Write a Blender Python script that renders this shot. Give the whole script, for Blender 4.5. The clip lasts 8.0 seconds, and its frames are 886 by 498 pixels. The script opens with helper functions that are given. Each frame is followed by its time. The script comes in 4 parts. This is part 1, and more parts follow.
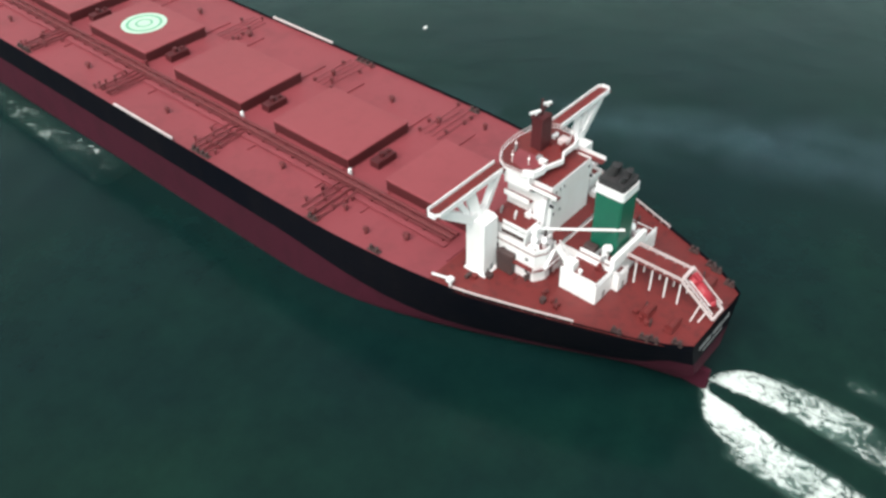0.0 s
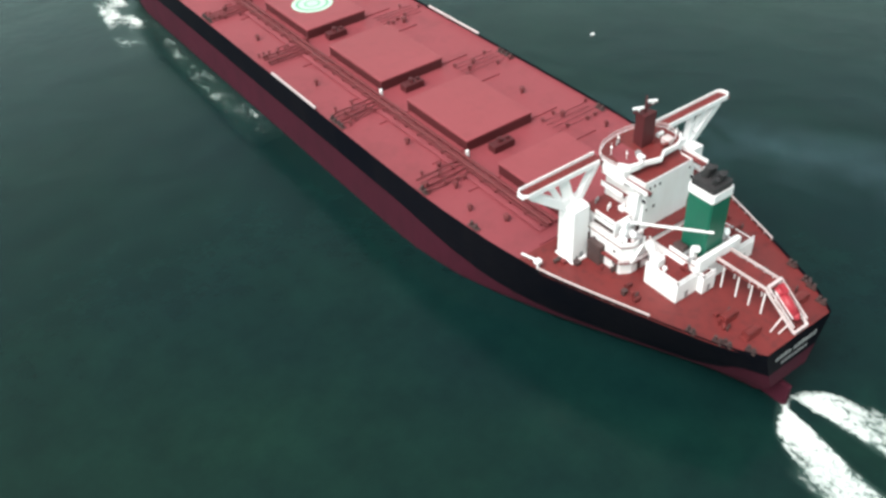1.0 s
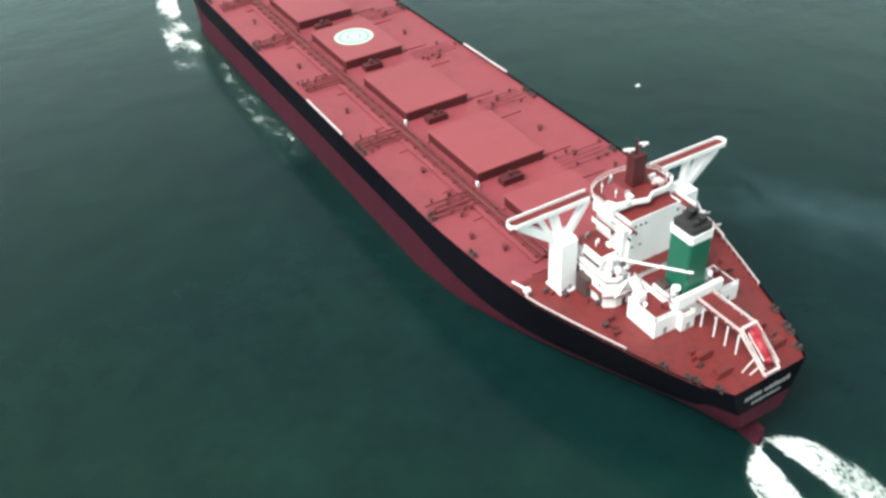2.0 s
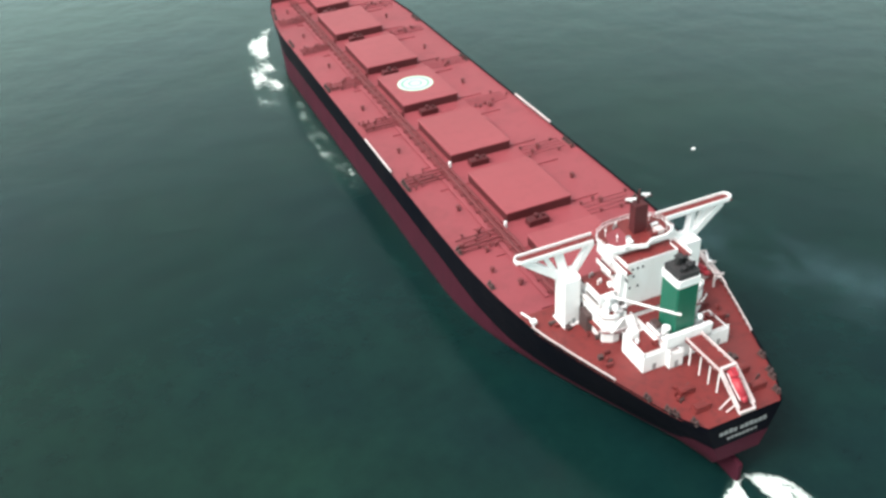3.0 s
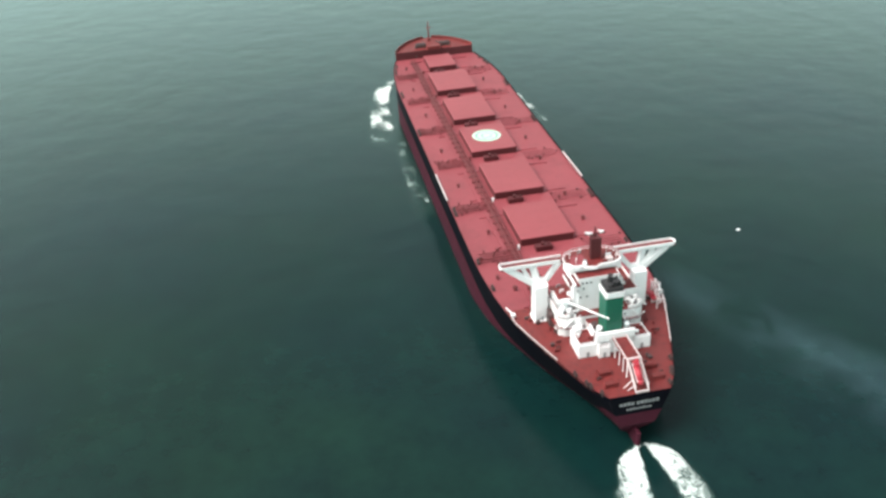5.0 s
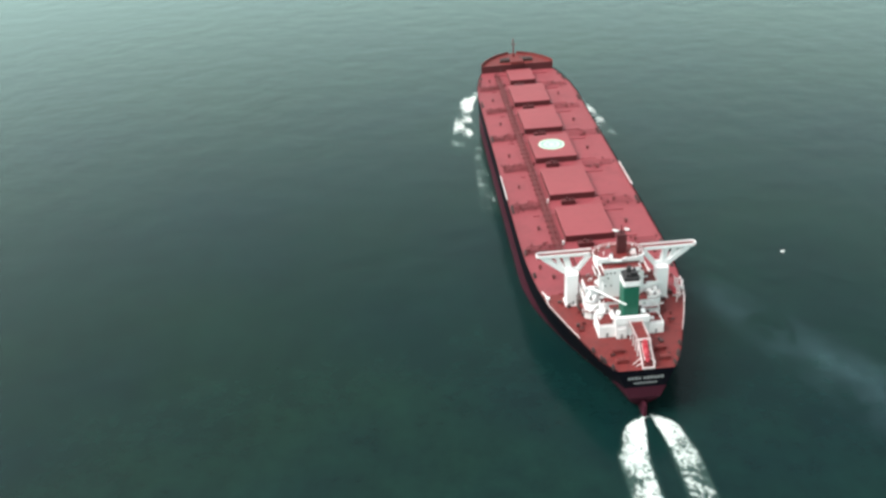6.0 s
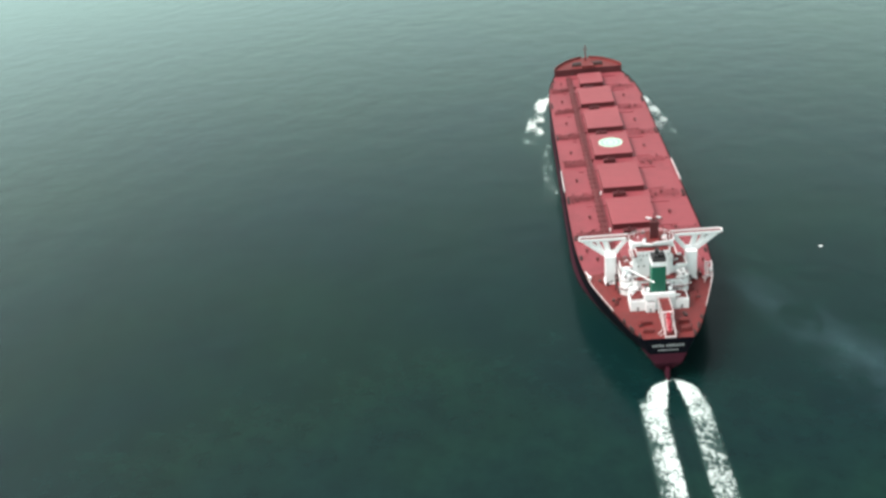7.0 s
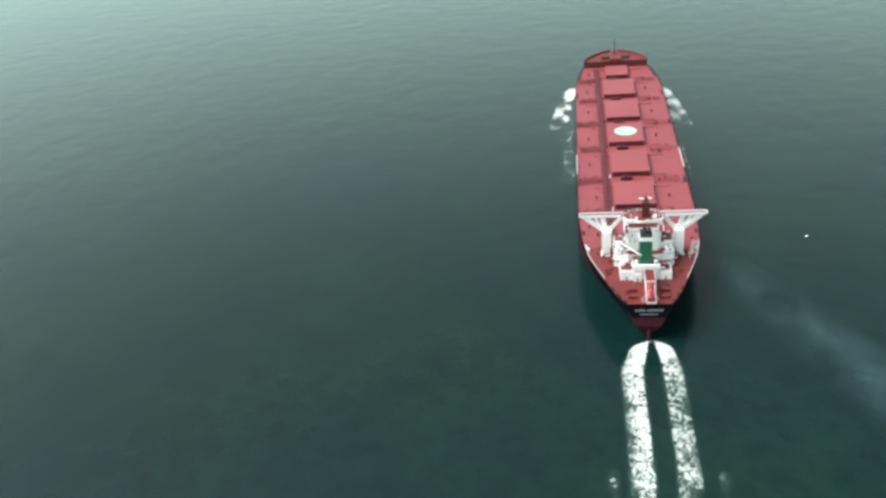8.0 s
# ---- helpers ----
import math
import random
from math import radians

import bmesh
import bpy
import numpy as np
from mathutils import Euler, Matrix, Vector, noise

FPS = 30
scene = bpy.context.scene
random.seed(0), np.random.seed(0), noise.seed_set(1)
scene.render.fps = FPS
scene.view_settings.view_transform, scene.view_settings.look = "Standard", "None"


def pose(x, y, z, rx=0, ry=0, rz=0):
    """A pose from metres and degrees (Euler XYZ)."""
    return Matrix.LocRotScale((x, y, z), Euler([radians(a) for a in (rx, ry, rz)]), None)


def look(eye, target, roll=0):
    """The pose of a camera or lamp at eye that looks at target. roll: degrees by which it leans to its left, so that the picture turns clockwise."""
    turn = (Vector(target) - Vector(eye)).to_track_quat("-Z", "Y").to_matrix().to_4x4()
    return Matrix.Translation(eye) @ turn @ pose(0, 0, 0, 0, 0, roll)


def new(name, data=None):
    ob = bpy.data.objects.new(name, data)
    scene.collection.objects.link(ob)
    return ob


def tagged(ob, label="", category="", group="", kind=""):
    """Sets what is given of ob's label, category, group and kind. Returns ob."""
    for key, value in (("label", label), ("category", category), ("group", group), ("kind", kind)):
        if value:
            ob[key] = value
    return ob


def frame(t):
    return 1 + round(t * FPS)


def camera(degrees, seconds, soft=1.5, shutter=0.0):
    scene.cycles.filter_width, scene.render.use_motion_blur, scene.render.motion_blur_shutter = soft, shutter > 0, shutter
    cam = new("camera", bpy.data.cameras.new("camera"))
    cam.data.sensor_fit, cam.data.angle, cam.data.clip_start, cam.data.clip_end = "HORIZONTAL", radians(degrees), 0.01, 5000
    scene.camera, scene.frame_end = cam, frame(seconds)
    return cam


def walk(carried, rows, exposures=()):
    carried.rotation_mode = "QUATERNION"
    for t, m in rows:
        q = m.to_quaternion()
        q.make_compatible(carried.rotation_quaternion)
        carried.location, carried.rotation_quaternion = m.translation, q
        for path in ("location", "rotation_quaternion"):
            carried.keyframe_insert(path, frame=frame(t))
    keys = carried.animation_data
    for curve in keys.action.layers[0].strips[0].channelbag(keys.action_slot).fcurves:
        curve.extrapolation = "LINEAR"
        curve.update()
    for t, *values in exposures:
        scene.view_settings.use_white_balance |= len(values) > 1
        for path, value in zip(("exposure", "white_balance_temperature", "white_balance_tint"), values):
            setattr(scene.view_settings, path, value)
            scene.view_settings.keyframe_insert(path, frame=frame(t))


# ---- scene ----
cam = camera(53.99, 8.0, soft=2.8)

# The hull lines below are drawn full size and reduced by this factor to the ship's length of 264 m.
S = 0.7
# The ship steams along +y at about 11 knots; the path is given relative to her stern and carried along with her.
SPEED = 5.6
# seconds, eye, target, roll
PATH = [
    (0, (-94.19, -29.17, 108.27), (1.82, 55.77, -3.39), -1.19),
    (0.5, (-92.81, -36.57, 108.01), (-11.59, 63.23, -3.09), -4.40),
    (1, (-90.17, -44.16, 109.12), (-18.81, 64.28, -0.64), -4.09),
    (1.5, (-86.97, -50.66, 110.46), (-19.92, 63.24, 3.54), -3.79),
    (3, (-78.12, -75.38, 119.96), (-28.89, 55.49, 23.28), -4.55),
    (3.5, (-76.14, -90.85, 126.81), (-35.40, 46.27, 34.94), -4.59),
    (4, (-73.98, -106.39, 133.26), (-38.97, 32.98, 42.44), -3.55),
    (5.5, (-60.46, -157.40, 150.67), (-45.10, -11.35, 65.05), -3.99),
    (6, (-54.66, -175.81, 156.64), (-50.82, -28.31, 72.22), -4.20),
    (6.5, (-47.85, -195.01, 163.65), (-55.34, -46.67, 80.95), -5.48),
    (7, (-40.37, -213.52, 171.06), (-56.33, -66.03, 88.04), -7.09),
    (7.5, (-32.13, -232.93, 177.15), (-54.45, -85.94, 94.72), -7.35),
    (8, (-23.37, -249.56, 184.33), (-49.51, -104.53, 99.57), -6.39),
]


def advance(t):
    return Vector((0.0, SPEED * t, 0.0))


walk(cam, [(t, look(Vector(e) + advance(t), Vector(g) + advance(t), r)) for t, e, g, r in PATH],
     exposures=[(0.0, 0.1), (1.0, 0.32), (1.5, 0.42), (3.0, 0.56), (4.0, 0.52), (5.5, 0.48), (6.5, 0.44), (7.0, 0.46), (8.0, 0.48)])

# ---- daylight ----
SUN_ELEVATION, SUN_AZIMUTH = 55.0, -98.0  # veiled, from the port side; azimuth from the bow towards starboard
world = bpy.data.worlds.new("sky")
scene.world = world
world.use_nodes = True
wn = world.node_tree
sky = wn.nodes.new("ShaderNodeTexSky")
sky.sky_type = "NISHITA"
sky.sun_disc = False
sky.sun_elevation, sky.sun_rotation = radians(SUN_ELEVATION), radians(SUN_AZIMUTH)
sky.air_density, sky.dust_density, sky.ozone_density = 1.2, 8.0, 1.0
veil = wn.nodes.new("ShaderNodeHueSaturation")  # thin overcast takes most of the blue out
veil.inputs["Saturation"].default_value = 0.35
wn.links.new(sky.outputs[0], veil.inputs["Color"])
# sea haze whitens the sky towards the horizon all round
way = wn.nodes.new("ShaderNodeTexCoord")
split = wn.nodes.new("ShaderNodeSeparateXYZ")
wn.links.new(way.outputs["Generated"], split.inputs[0])
band = wn.nodes.new("ShaderNodeMapRange")
band.inputs["From Min"].default_value, band.inputs["From Max"].default_value = 0.0, 0.62
band.inputs["To Min"].default_value, band.inputs["To Max"].default_value = 0.85, 0.0
band.interpolation_type = "SMOOTHSTEP"
wn.links.new(split.outputs["Z"], band.inputs["Value"])
haze_mix = wn.nodes.new("ShaderNodeMix")
haze_mix.data_type = "RGBA"
haze_mix.inputs[7].default_value = (11.2, 16.3, 15.2, 1.0)
wn.links.new(band.outputs[0], haze_mix.inputs[0])
wn.links.new(veil.outputs[0], haze_mix.inputs[6])
wn.links.new(haze_mix.outputs[2], wn.nodes["Background"].inputs[0])
wn.nodes["Background"].inputs[1].default_value = 0.12
sun = new("sun", bpy.data.lights.new("sun", "SUN"))
sun.data.energy, sun.data.angle, sun.data.color = 2.3, radians(40), (1.0, 0.97, 0.94)
el, az = radians(SUN_ELEVATION), radians(SUN_AZIMUTH)
toward = Vector((math.sin(az) * math.cos(el), math.cos(az) * math.cos(el), math.sin(el)))
sun.matrix_world = look(toward * 500, (0, 0, 0))


# ---- materials ----
def nodes_of(name):
    m = bpy.data.materials.new(name)
    m.use_nodes = True
    nt = m.node_tree
    return m, nt, nt.nodes["Principled BSDF"]


def noise_node(nt, coord, scale, detail=4.0, rough=0.55):
    n = nt.nodes.new("ShaderNodeTexNoise")
    n.inputs["Scale"].default_value = scale
    n.inputs["Detail"].default_value = detail
    n.inputs["Roughness"].default_value = rough
    nt.links.new(coord, n.inputs["Vector"])
    return n


def ramp_node(nt, fac, stops):
    r = nt.nodes.new("ShaderNodeValToRGB")
    while len(r.color_ramp.elements) < len(stops):
        r.color_ramp.elements.new(0.5)
    for e, (p, c) in zip(r.color_ramp.elements, stops):
        e.position, e.color = p, (*c, 1.0)
    nt.links.new(fac, r.inputs[0])
    return r


def mix_node(nt, fac, a, b, mode="MIX"):
    m = nt.nodes.new("ShaderNodeMix")
    m.data_type, m.blend_type = "RGBA", mode
    for socket, value in ((m.inputs[0], fac), (m.inputs[6], a), (m.inputs[7], b)):
        if isinstance(value, (int, float)):
            socket.default_value = value
        elif isinstance(value, tuple):
            socket.default_value = (*value, 1.0)
        else:
            nt.links.new(value, socket)
    return m.outputs[2]


def paint(name, colour, worn, rough=0.5, big=0.05, small=0.6, amount=0.5, metal=0.0, stretch=(1, 1, 1), bump=0.05):
    """Painted steel: broad fading, finer stains and rust runs, light plate relief."""
    m, nt, b = nodes_of(name)
    tc = nt.nodes.new("ShaderNodeTexCoord")
    mp = nt.nodes.new("ShaderNodeMapping")
    mp.inputs["Scale"].default_value = stretch
    nt.links.new(tc.outputs["Object"], mp.inputs[0])
    v = mp.outputs[0]
    n1, n2 = noise_node(nt, v, big), noise_node(nt, v, small, 6.0, 0.65)
    f1 = ramp_node(nt, n1.outputs[0], [(0.35, (0, 0, 0)), (0.7, (1, 1, 1))])
    f2 = ramp_node(nt, n2.outputs[0], [(0.48, (0, 0, 0)), (0.72, (1, 1, 1))])
    mid = tuple(0.5 * (p + q) for p, q in zip(colour, worn))
    c1 = mix_node(nt, f1.outputs[0], colour, mid)
    scaled = nt.nodes.new("ShaderNodeMath")
    scaled.operation = "MULTIPLY"
    scaled.inputs[1].default_value = amount
    nt.links.new(f2.outputs[0], scaled.inputs[0])
    c2 = mix_node(nt, scaled.outputs[0], c1, worn)
    nt.links.new(c2, b.inputs["Base Color"])
    b.inputs["Roughness"].default_value, b.inputs["Metallic"].default_value = rough, metal
    bp = nt.nodes.new("ShaderNodeBump")
    bp.inputs["Strength"].default_value, bp.inputs["Distance"].default_value = bump, 0.2
    nt.links.new(n2.outputs[0], bp.inputs["Height"])
    nt.links.new(bp.outputs[0], b.inputs["Normal"])
    return m


DECK = paint("deck red oxide", (0.25, 0.047, 0.058), (0.165, 0.03, 0.037), 0.6, 0.03, 0.17, 0.7)
AFT = paint("aft deck red oxide", (0.16, 0.019, 0.018), (0.08, 0.012, 0.012), 0.6, 0.09, 0.6, 0.8)
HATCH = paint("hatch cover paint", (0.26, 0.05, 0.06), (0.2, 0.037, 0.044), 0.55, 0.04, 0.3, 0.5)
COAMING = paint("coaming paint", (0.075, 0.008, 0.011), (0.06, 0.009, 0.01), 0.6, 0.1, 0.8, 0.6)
PIPE = paint("deck pipe paint", (0.15, 0.024, 0.028), (0.1, 0.02, 0.022), 0.55, 0.3, 2.0, 0.6)
BLACK = paint("hull black", (0.0035, 0.004, 0.007), (0.009, 0.008, 0.01), 0.6, 0.05, 0.4, 0.5, stretch=(1, 1, 0.25))
BOOT = paint("antifouling red", (0.056, 0.01, 0.02), (0.032, 0.008, 0.014), 0.8, 0.05, 0.35, 0.7, stretch=(1, 0.6, 0.3))
BLACK.node_tree.nodes["Principled BSDF"].inputs["Specular IOR Level"].default_value = 0.03
BOOT.node_tree.nodes["Principled BSDF"].inputs["Specular IOR Level"].default_value = 0.1
WHITE = paint("superstructure white", (0.86, 0.86, 0.87), (0.72, 0.68, 0.66), 0.45, 0.15, 1.2, 0.25, stretch=(1, 1, 0.3))
RAILWHITE = paint("weathered rail white", (0.62, 0.54, 0.54), (0.45, 0.34, 0.33), 0.5, 0.3, 1.5, 0.5)
GREEN = paint("funnel green", (0.004, 0.12, 0.072), (0.008, 0.085, 0.055), 0.45, 0.2, 1.5, 0.4, stretch=(1, 1, 0.3))
SOOT = paint("funnel soot black", (0.016, 0.016, 0.018), (0.05, 0.045, 0.045), 0.7, 0.4, 2.0, 0.5)
GREY = paint("weathered grey steel", (0.3, 0.3, 0.31), (0.2, 0.18, 0.17), 0.5, 0.3, 2.0, 0.5)
PALEGREY = paint("faded white lettering", (0.24, 0.24, 0.25), (0.14, 0.14, 0.14), 0.5, 0.5, 1.5, 0.5)
DARK = paint("dark machinery and shade paint", (0.05, 0.03, 0.03), (0.09, 0.05, 0.045), 0.55, 0.5, 2.0, 0.5)
ORANGE = paint("lifeboat red", (0.36, 0.02, 0.036), (0.3, 0.03, 0.04), 0.45, 0.5, 2.0, 0.3)
PALE = paint("marking white green", (0.5, 0.68, 0.55), (0.36, 0.5, 0.4), 0.5, 0.3, 1.2, 0.4)
MARKGREEN = paint("marking green", (0.1, 0.36, 0.21), (0.2, 0.42, 0.28), 0.5, 0.3, 1.2, 0.4)
GLASS = nodes_of("bridge window glass")[0]
GLASS.node_tree.nodes["Principled BSDF"].inputs["Base Color"].default_value = (0.02, 0.025, 0.03, 1)
GLASS.node_tree.nodes["Principled BSDF"].inputs["Roughness"].default_value = 0.08


def water_material():
    m, nt, b = nodes_of("sea water")
    tc = nt.nodes.new("ShaderNodeTexCoord")
    v = tc.outputs["Object"]
    patches = noise_node(nt, v, 0.008, 5.0, 0.6)
    drift = noise_node(nt, v, 0.035, 4.0, 0.6)
    c1 = ramp_node(nt, patches.outputs[0], [(0.34, (0.003, 0.0172, 0.0182)), (0.5, (0.0036, 0.0194, 0.0168)), (0.66, (0.0046, 0.0214, 0.0152))])
    c2 = ramp_node(nt, drift.outputs[0], [(0.35, (0.87, 0.88, 0.9)), (0.72, (1.12, 1.11, 1.08))])
    flecks = noise_node(nt, v, 0.13, 6.0, 0.7)
    c3 = ramp_node(nt, flecks.outputs[0], [(0.36, (0.83, 0.84, 0.86)), (0.7, (1.17, 1.17, 1.15))])
    both = mix_node(nt, 1.0, c1.outputs[0], c2.outputs[0], "MULTIPLY")
    nt.links.new(mix_node(nt, 1.0, both, c3.outputs[0], "MULTIPLY"), b.inputs["Base Color"])
    b.inputs["Roughness"].default_value = 0.2
    b.inputs["IOR"].default_value = 1.33
    swell, chop = noise_node(nt, v, 0.06, 3.0, 0.5), noise_node(nt, v, 0.45, 4.0, 0.6)
    h = nt.nodes.new("ShaderNodeMath")
    h.operation = "MULTIPLY_ADD"
    h.inputs[1].default_value = 4.0
    nt.links.new(swell.outputs[0], h.inputs[0])
    nt.links.new(chop.outputs[0], h.inputs[2])
    bp = nt.nodes.new("ShaderNodeBump")
    bp.inputs["Strength"].default_value, bp.inputs["Distance"].default_value = 0.11, 0.5
    nt.links.new(h.outputs[0], bp.inputs["Height"])
    nt.links.new(bp.outputs[0], b.inputs["Normal"])
    return m


WATER = water_material()


# ---- mesh tools ----
def part(name, bm, material, parent=None, label="", smooth=False):
    me = bpy.data.meshes.new(name)
    bmesh.ops.scale(bm, vec=(S, S, S), verts=bm.verts)
    bmesh.ops.recalc_face_normals(bm, faces=bm.faces)
    for f in bm.faces:
        f.smooth = smooth
    bm.to_mesh(me)
    bm.free()
    me.materials.append(material)
    ob = new(name, me)
    ob.parent = parent
    if label:
        tagged(ob, label)
    return ob


def box(bm, x0, x1, y0, y1, z0, z1, bevel=0.0):
    r = bmesh.ops.create_cube(bm, size=1.0, matrix=Matrix.Translation(((x0 + x1) / 2, (y0 + y1) / 2, (z0 + z1) / 2))
                              @ Matrix.Diagonal((x1 - x0, y1 - y0, z1 - z0, 1)))
    if bevel:
        edges = list({e for v in r["verts"] for e in v.link_edges})
        bmesh.ops.bevel(bm, geom=edges, offset=bevel, segments=2, affect="EDGES", profile=0.5)
    return bm


def rod(bm, a, b, r, r2=None, n=8):
    a, b = Vector(a), Vector(b)
    d = b - a
    m = Matrix.Translation((a + b) / 2) @ d.to_track_quat("Z", "Y").to_matrix().to_4x4()
    bmesh.ops.create_cone(bm, cap_ends=True, segments=n, radius1=r, radius2=r if r2 is None else r2, depth=d.length, matrix=m)
    return bm


def beam(bm, a, b, w, h):
    """A square bar from a to b, w wide across and h high."""
    a, b = Vector(a), Vector(b)
    d = b - a
    q = d.to_track_quat("Y", "Z").to_matrix().to_4x4()
    bmesh.ops.create_cube(bm, size=1.0, matrix=Matrix.Translation((a + b) / 2) @ q @ Matrix.Diagonal((w, d.length, h, 1)))
    return bm


def prism(bm, outline, z0, z1):
    lo = [bm.verts.new((x, y, z0)) for x, y in outline]
    hi = [bm.verts.new((x, y, z1)) for x, y in outline]
    bm.faces.new(lo[::-1])
    bm.faces.new(hi)
    for i in range(len(lo)):
        j = (i + 1) % len(lo)
        bm.faces.new((lo[i], lo[j], hi[j], hi[i]))
    return bm


def fresh():
    return bmesh.new()


def smooth_curve(table):
    ys, ws = zip(*table)
    fine = np.linspace(ys[0], ys[-1], 1500)
    w = np.interp(fine, ys, ws)
    k = np.hanning(61)
    k /= k.sum()
    pad = np.concatenate([2 * w[0] - w[30:0:-1], w, 2 * w[-1] - w[-2:-32:-1]])
    return lambda y: float(max(np.interp(y, fine, np.convolve(pad, k, "valid")), 0.0))


# ---- sea ----
bm = fresh()
bmesh.ops.create_grid(bm, x_segments=40, y_segments=40, size=6000)
tagged(part("water", bm, WATER), "dark green calm sea with faint ripples and patches", "sea", kind="structure")

# ---- ship: the hull ----
D = 21.0        # height of the main deck over the water
BAND = 12.4      # where the black topsides end and the red begins
BOW = 377.0
ship = new("bulk_carrier")
tagged(ship, "very large red-decked ore carrier with black hull under way", "ship")

deck_half = smooth_curve([(0, 10.4), (2, 11.9), (5, 13.8), (10, 16.0), (20, 19.6), (35, 24.8), (48, 28.9), (65, 31.4), (85, 32.9), (110, 33.2), (300, 33.2), (320, 31.8),
                          (335, 29.6), (348, 26.6), (358, 22.5), (366, 17.0), (372, 11.0), (376, 4.0), (BOW, 0.5)])
water_half = smooth_curve([(5, 0.5), (12, 2.0), (20, 5.5), (35, 13), (50, 20), (65, 26), (80, 30.5), (97, 32.9), (110, 33.2), (298, 33.2), (313, 31.2),
                           (330, 26.5), (346, 19), (357, 11.5), (363, 5.5), (367, 0.4)])


def hull_point(s, z):
    k = min(max(z / D, 0.0), 1.0)
    y0 = 6.0 * max(0.0, 1 - z / 8.0) ** 0.8
    y1 = 367 + (BOW - 367) * k ** 0.8
    y = y0 + s * (y1 - y0)
    wet = water_half(max(y, 5)) if y <= 367 else 0.2
    half = wet + (deck_half(y) - wet) * k ** (0.7 if y < 180 else 1.1)
    return max(half, 0.05), y


STATIONS = [0.5 * (1 - math.cos(math.pi * i / 72)) * 0.6 + 0.4 * i / 72 for i in range(73)]


def band_level(s, z):
    """Lowers the black on the quarter as painted shade; raises it round the transom."""
    k = min(max((108 - s * BOW) / 60, 0.0), 1.0)
    k = 1 - 0.66 * k * k * (3 - 2 * k)
    aft = min(max((17 - s * BOW) / 13, 0.0), 1.0)
    k += (1.1 - k) * aft * aft * (3 - 2 * aft)
    return z if z <= 0 else z * k if z <= BAND else BAND * k + (z - BAND) * (D + 0.7 - BAND * k) / (D + 0.7 - BAND)


def shell(levels):
    bm = fresh()
    rows = []
    for side in (-1, 1):
        grid = [[bm.verts.new((side * hull_point(s, h)[0], hull_point(s, h)[1], h)) for s in STATIONS for h in [band_level(s, z)]] for z in levels]
        rows.append(grid)
        for a, b in zip(grid, grid[1:]):
            for i in range(len(STATIONS) - 1):
                bm.faces.new((a[i], a[i + 1], b[i + 1], b[i]))
    for end in (0, -1):
        for i in range(len(levels) - 1):
            bm.faces.new((rows[0][i][end], rows[1][i][end], rows[1][i + 1][end], rows[0][i + 1][end]))
    return bm


hull = part("upper_hull", shell([D + 0.7, D - 1, 18, 16, 13.5, BAND]), BLACK, ship, "matt black upper hull plating")
part("lower_hull", shell([BAND, 8, 5, 2.5, 0, -4]), BOOT, ship, "faded dark red antifouling below the black band")

# white marks on the hull sides
for y, z, w, h in ((151, 9.5, 0.8, 2.2), (145, 13.5, 1.0, 2.0), (106.5, 12.5, 0.9, 2.0), (230, 11.0, 0.8, 2.0)):
    for side in (-1, 1):
        part("tug_mark", box(fresh(), side * 32.55 - 0.06, side * 32.55 + 0.06, y - w / 2, y + w / 2, z - h / 2, z + h / 2), WHITE, hull, "small white painted hull mark")

# name and home port across the transom, as plain bars
for row_z, height, n, gap, width in ((17.4, 1.3, 4, 0.6, 1.0), (17.4, 1.3, 6, 6.4, 1.0), (15.3, 0.8, 8, 1.2, 0.8)):
    for i in range(n):
        x0 = (-7.4 if row_z > 16 else -5.6) + gap + i * (width + 0.3)
        part("name_bar", box(fresh(), x0, x0 + width, -0.1, 0.03, row_z, row_z + height * (0.8 + 0.2 * ((i * 7) % 3) / 2)), PALEGREY, hull, "white painted bar of stern lettering")

# rudder and its horn under the counter
part("rudder", box(fresh(), -0.7, 0.7, -1.5, 8.5, -4, 6.0, 0.4), BOOT, ship, "dark red rudder blade")


def outline(y0, y1, inset=0.0, n=60):
    ys = [y0 + (y1 - y0) * i / n for i in range(n + 1)]
    right = [(max(deck_half(y) - inset, 0.05), y) for y in ys]
    return right + [(-x, y) for x, y in reversed(right)]


AFT_END, BREAK = 56.0, 350.5
part("aft_deck", prism(fresh(), outline(0.3, AFT_END, 0.25), D - 0.3, D), AFT, ship, "dark red weathered steel deck")
part("main_deck", prism(fresh(), outline(AFT_END, BREAK, 0.25, 80), D - 0.3, D), DECK, ship, "faded pinkish red steel deck")
FC = D + 5.0
forecastle = part("forecastle", prism(fresh(), outline(BREAK, BOW - 0.2, -0.15, 40), D - 0.3, FC), AFT, ship, "raised dark red forecastle with mooring gear")


def edge_strip(bm, y0, y1, inset, z0, z1, thick, step=3.0, side=1):
    n = max(2, int((y1 - y0) / step))
    for i in range(n):
        ya, yb = y0 + (y1 - y0) * i / n, y0 + (y1 - y0) * (i + 1) / n
        beam(bm, (side * (deck_half(ya) - inset), ya, (z0 + z1) / 2), (side * (deck_half(yb) - inset), yb, (z0 + z1) / 2), thick, z1 - z0)
    return bm


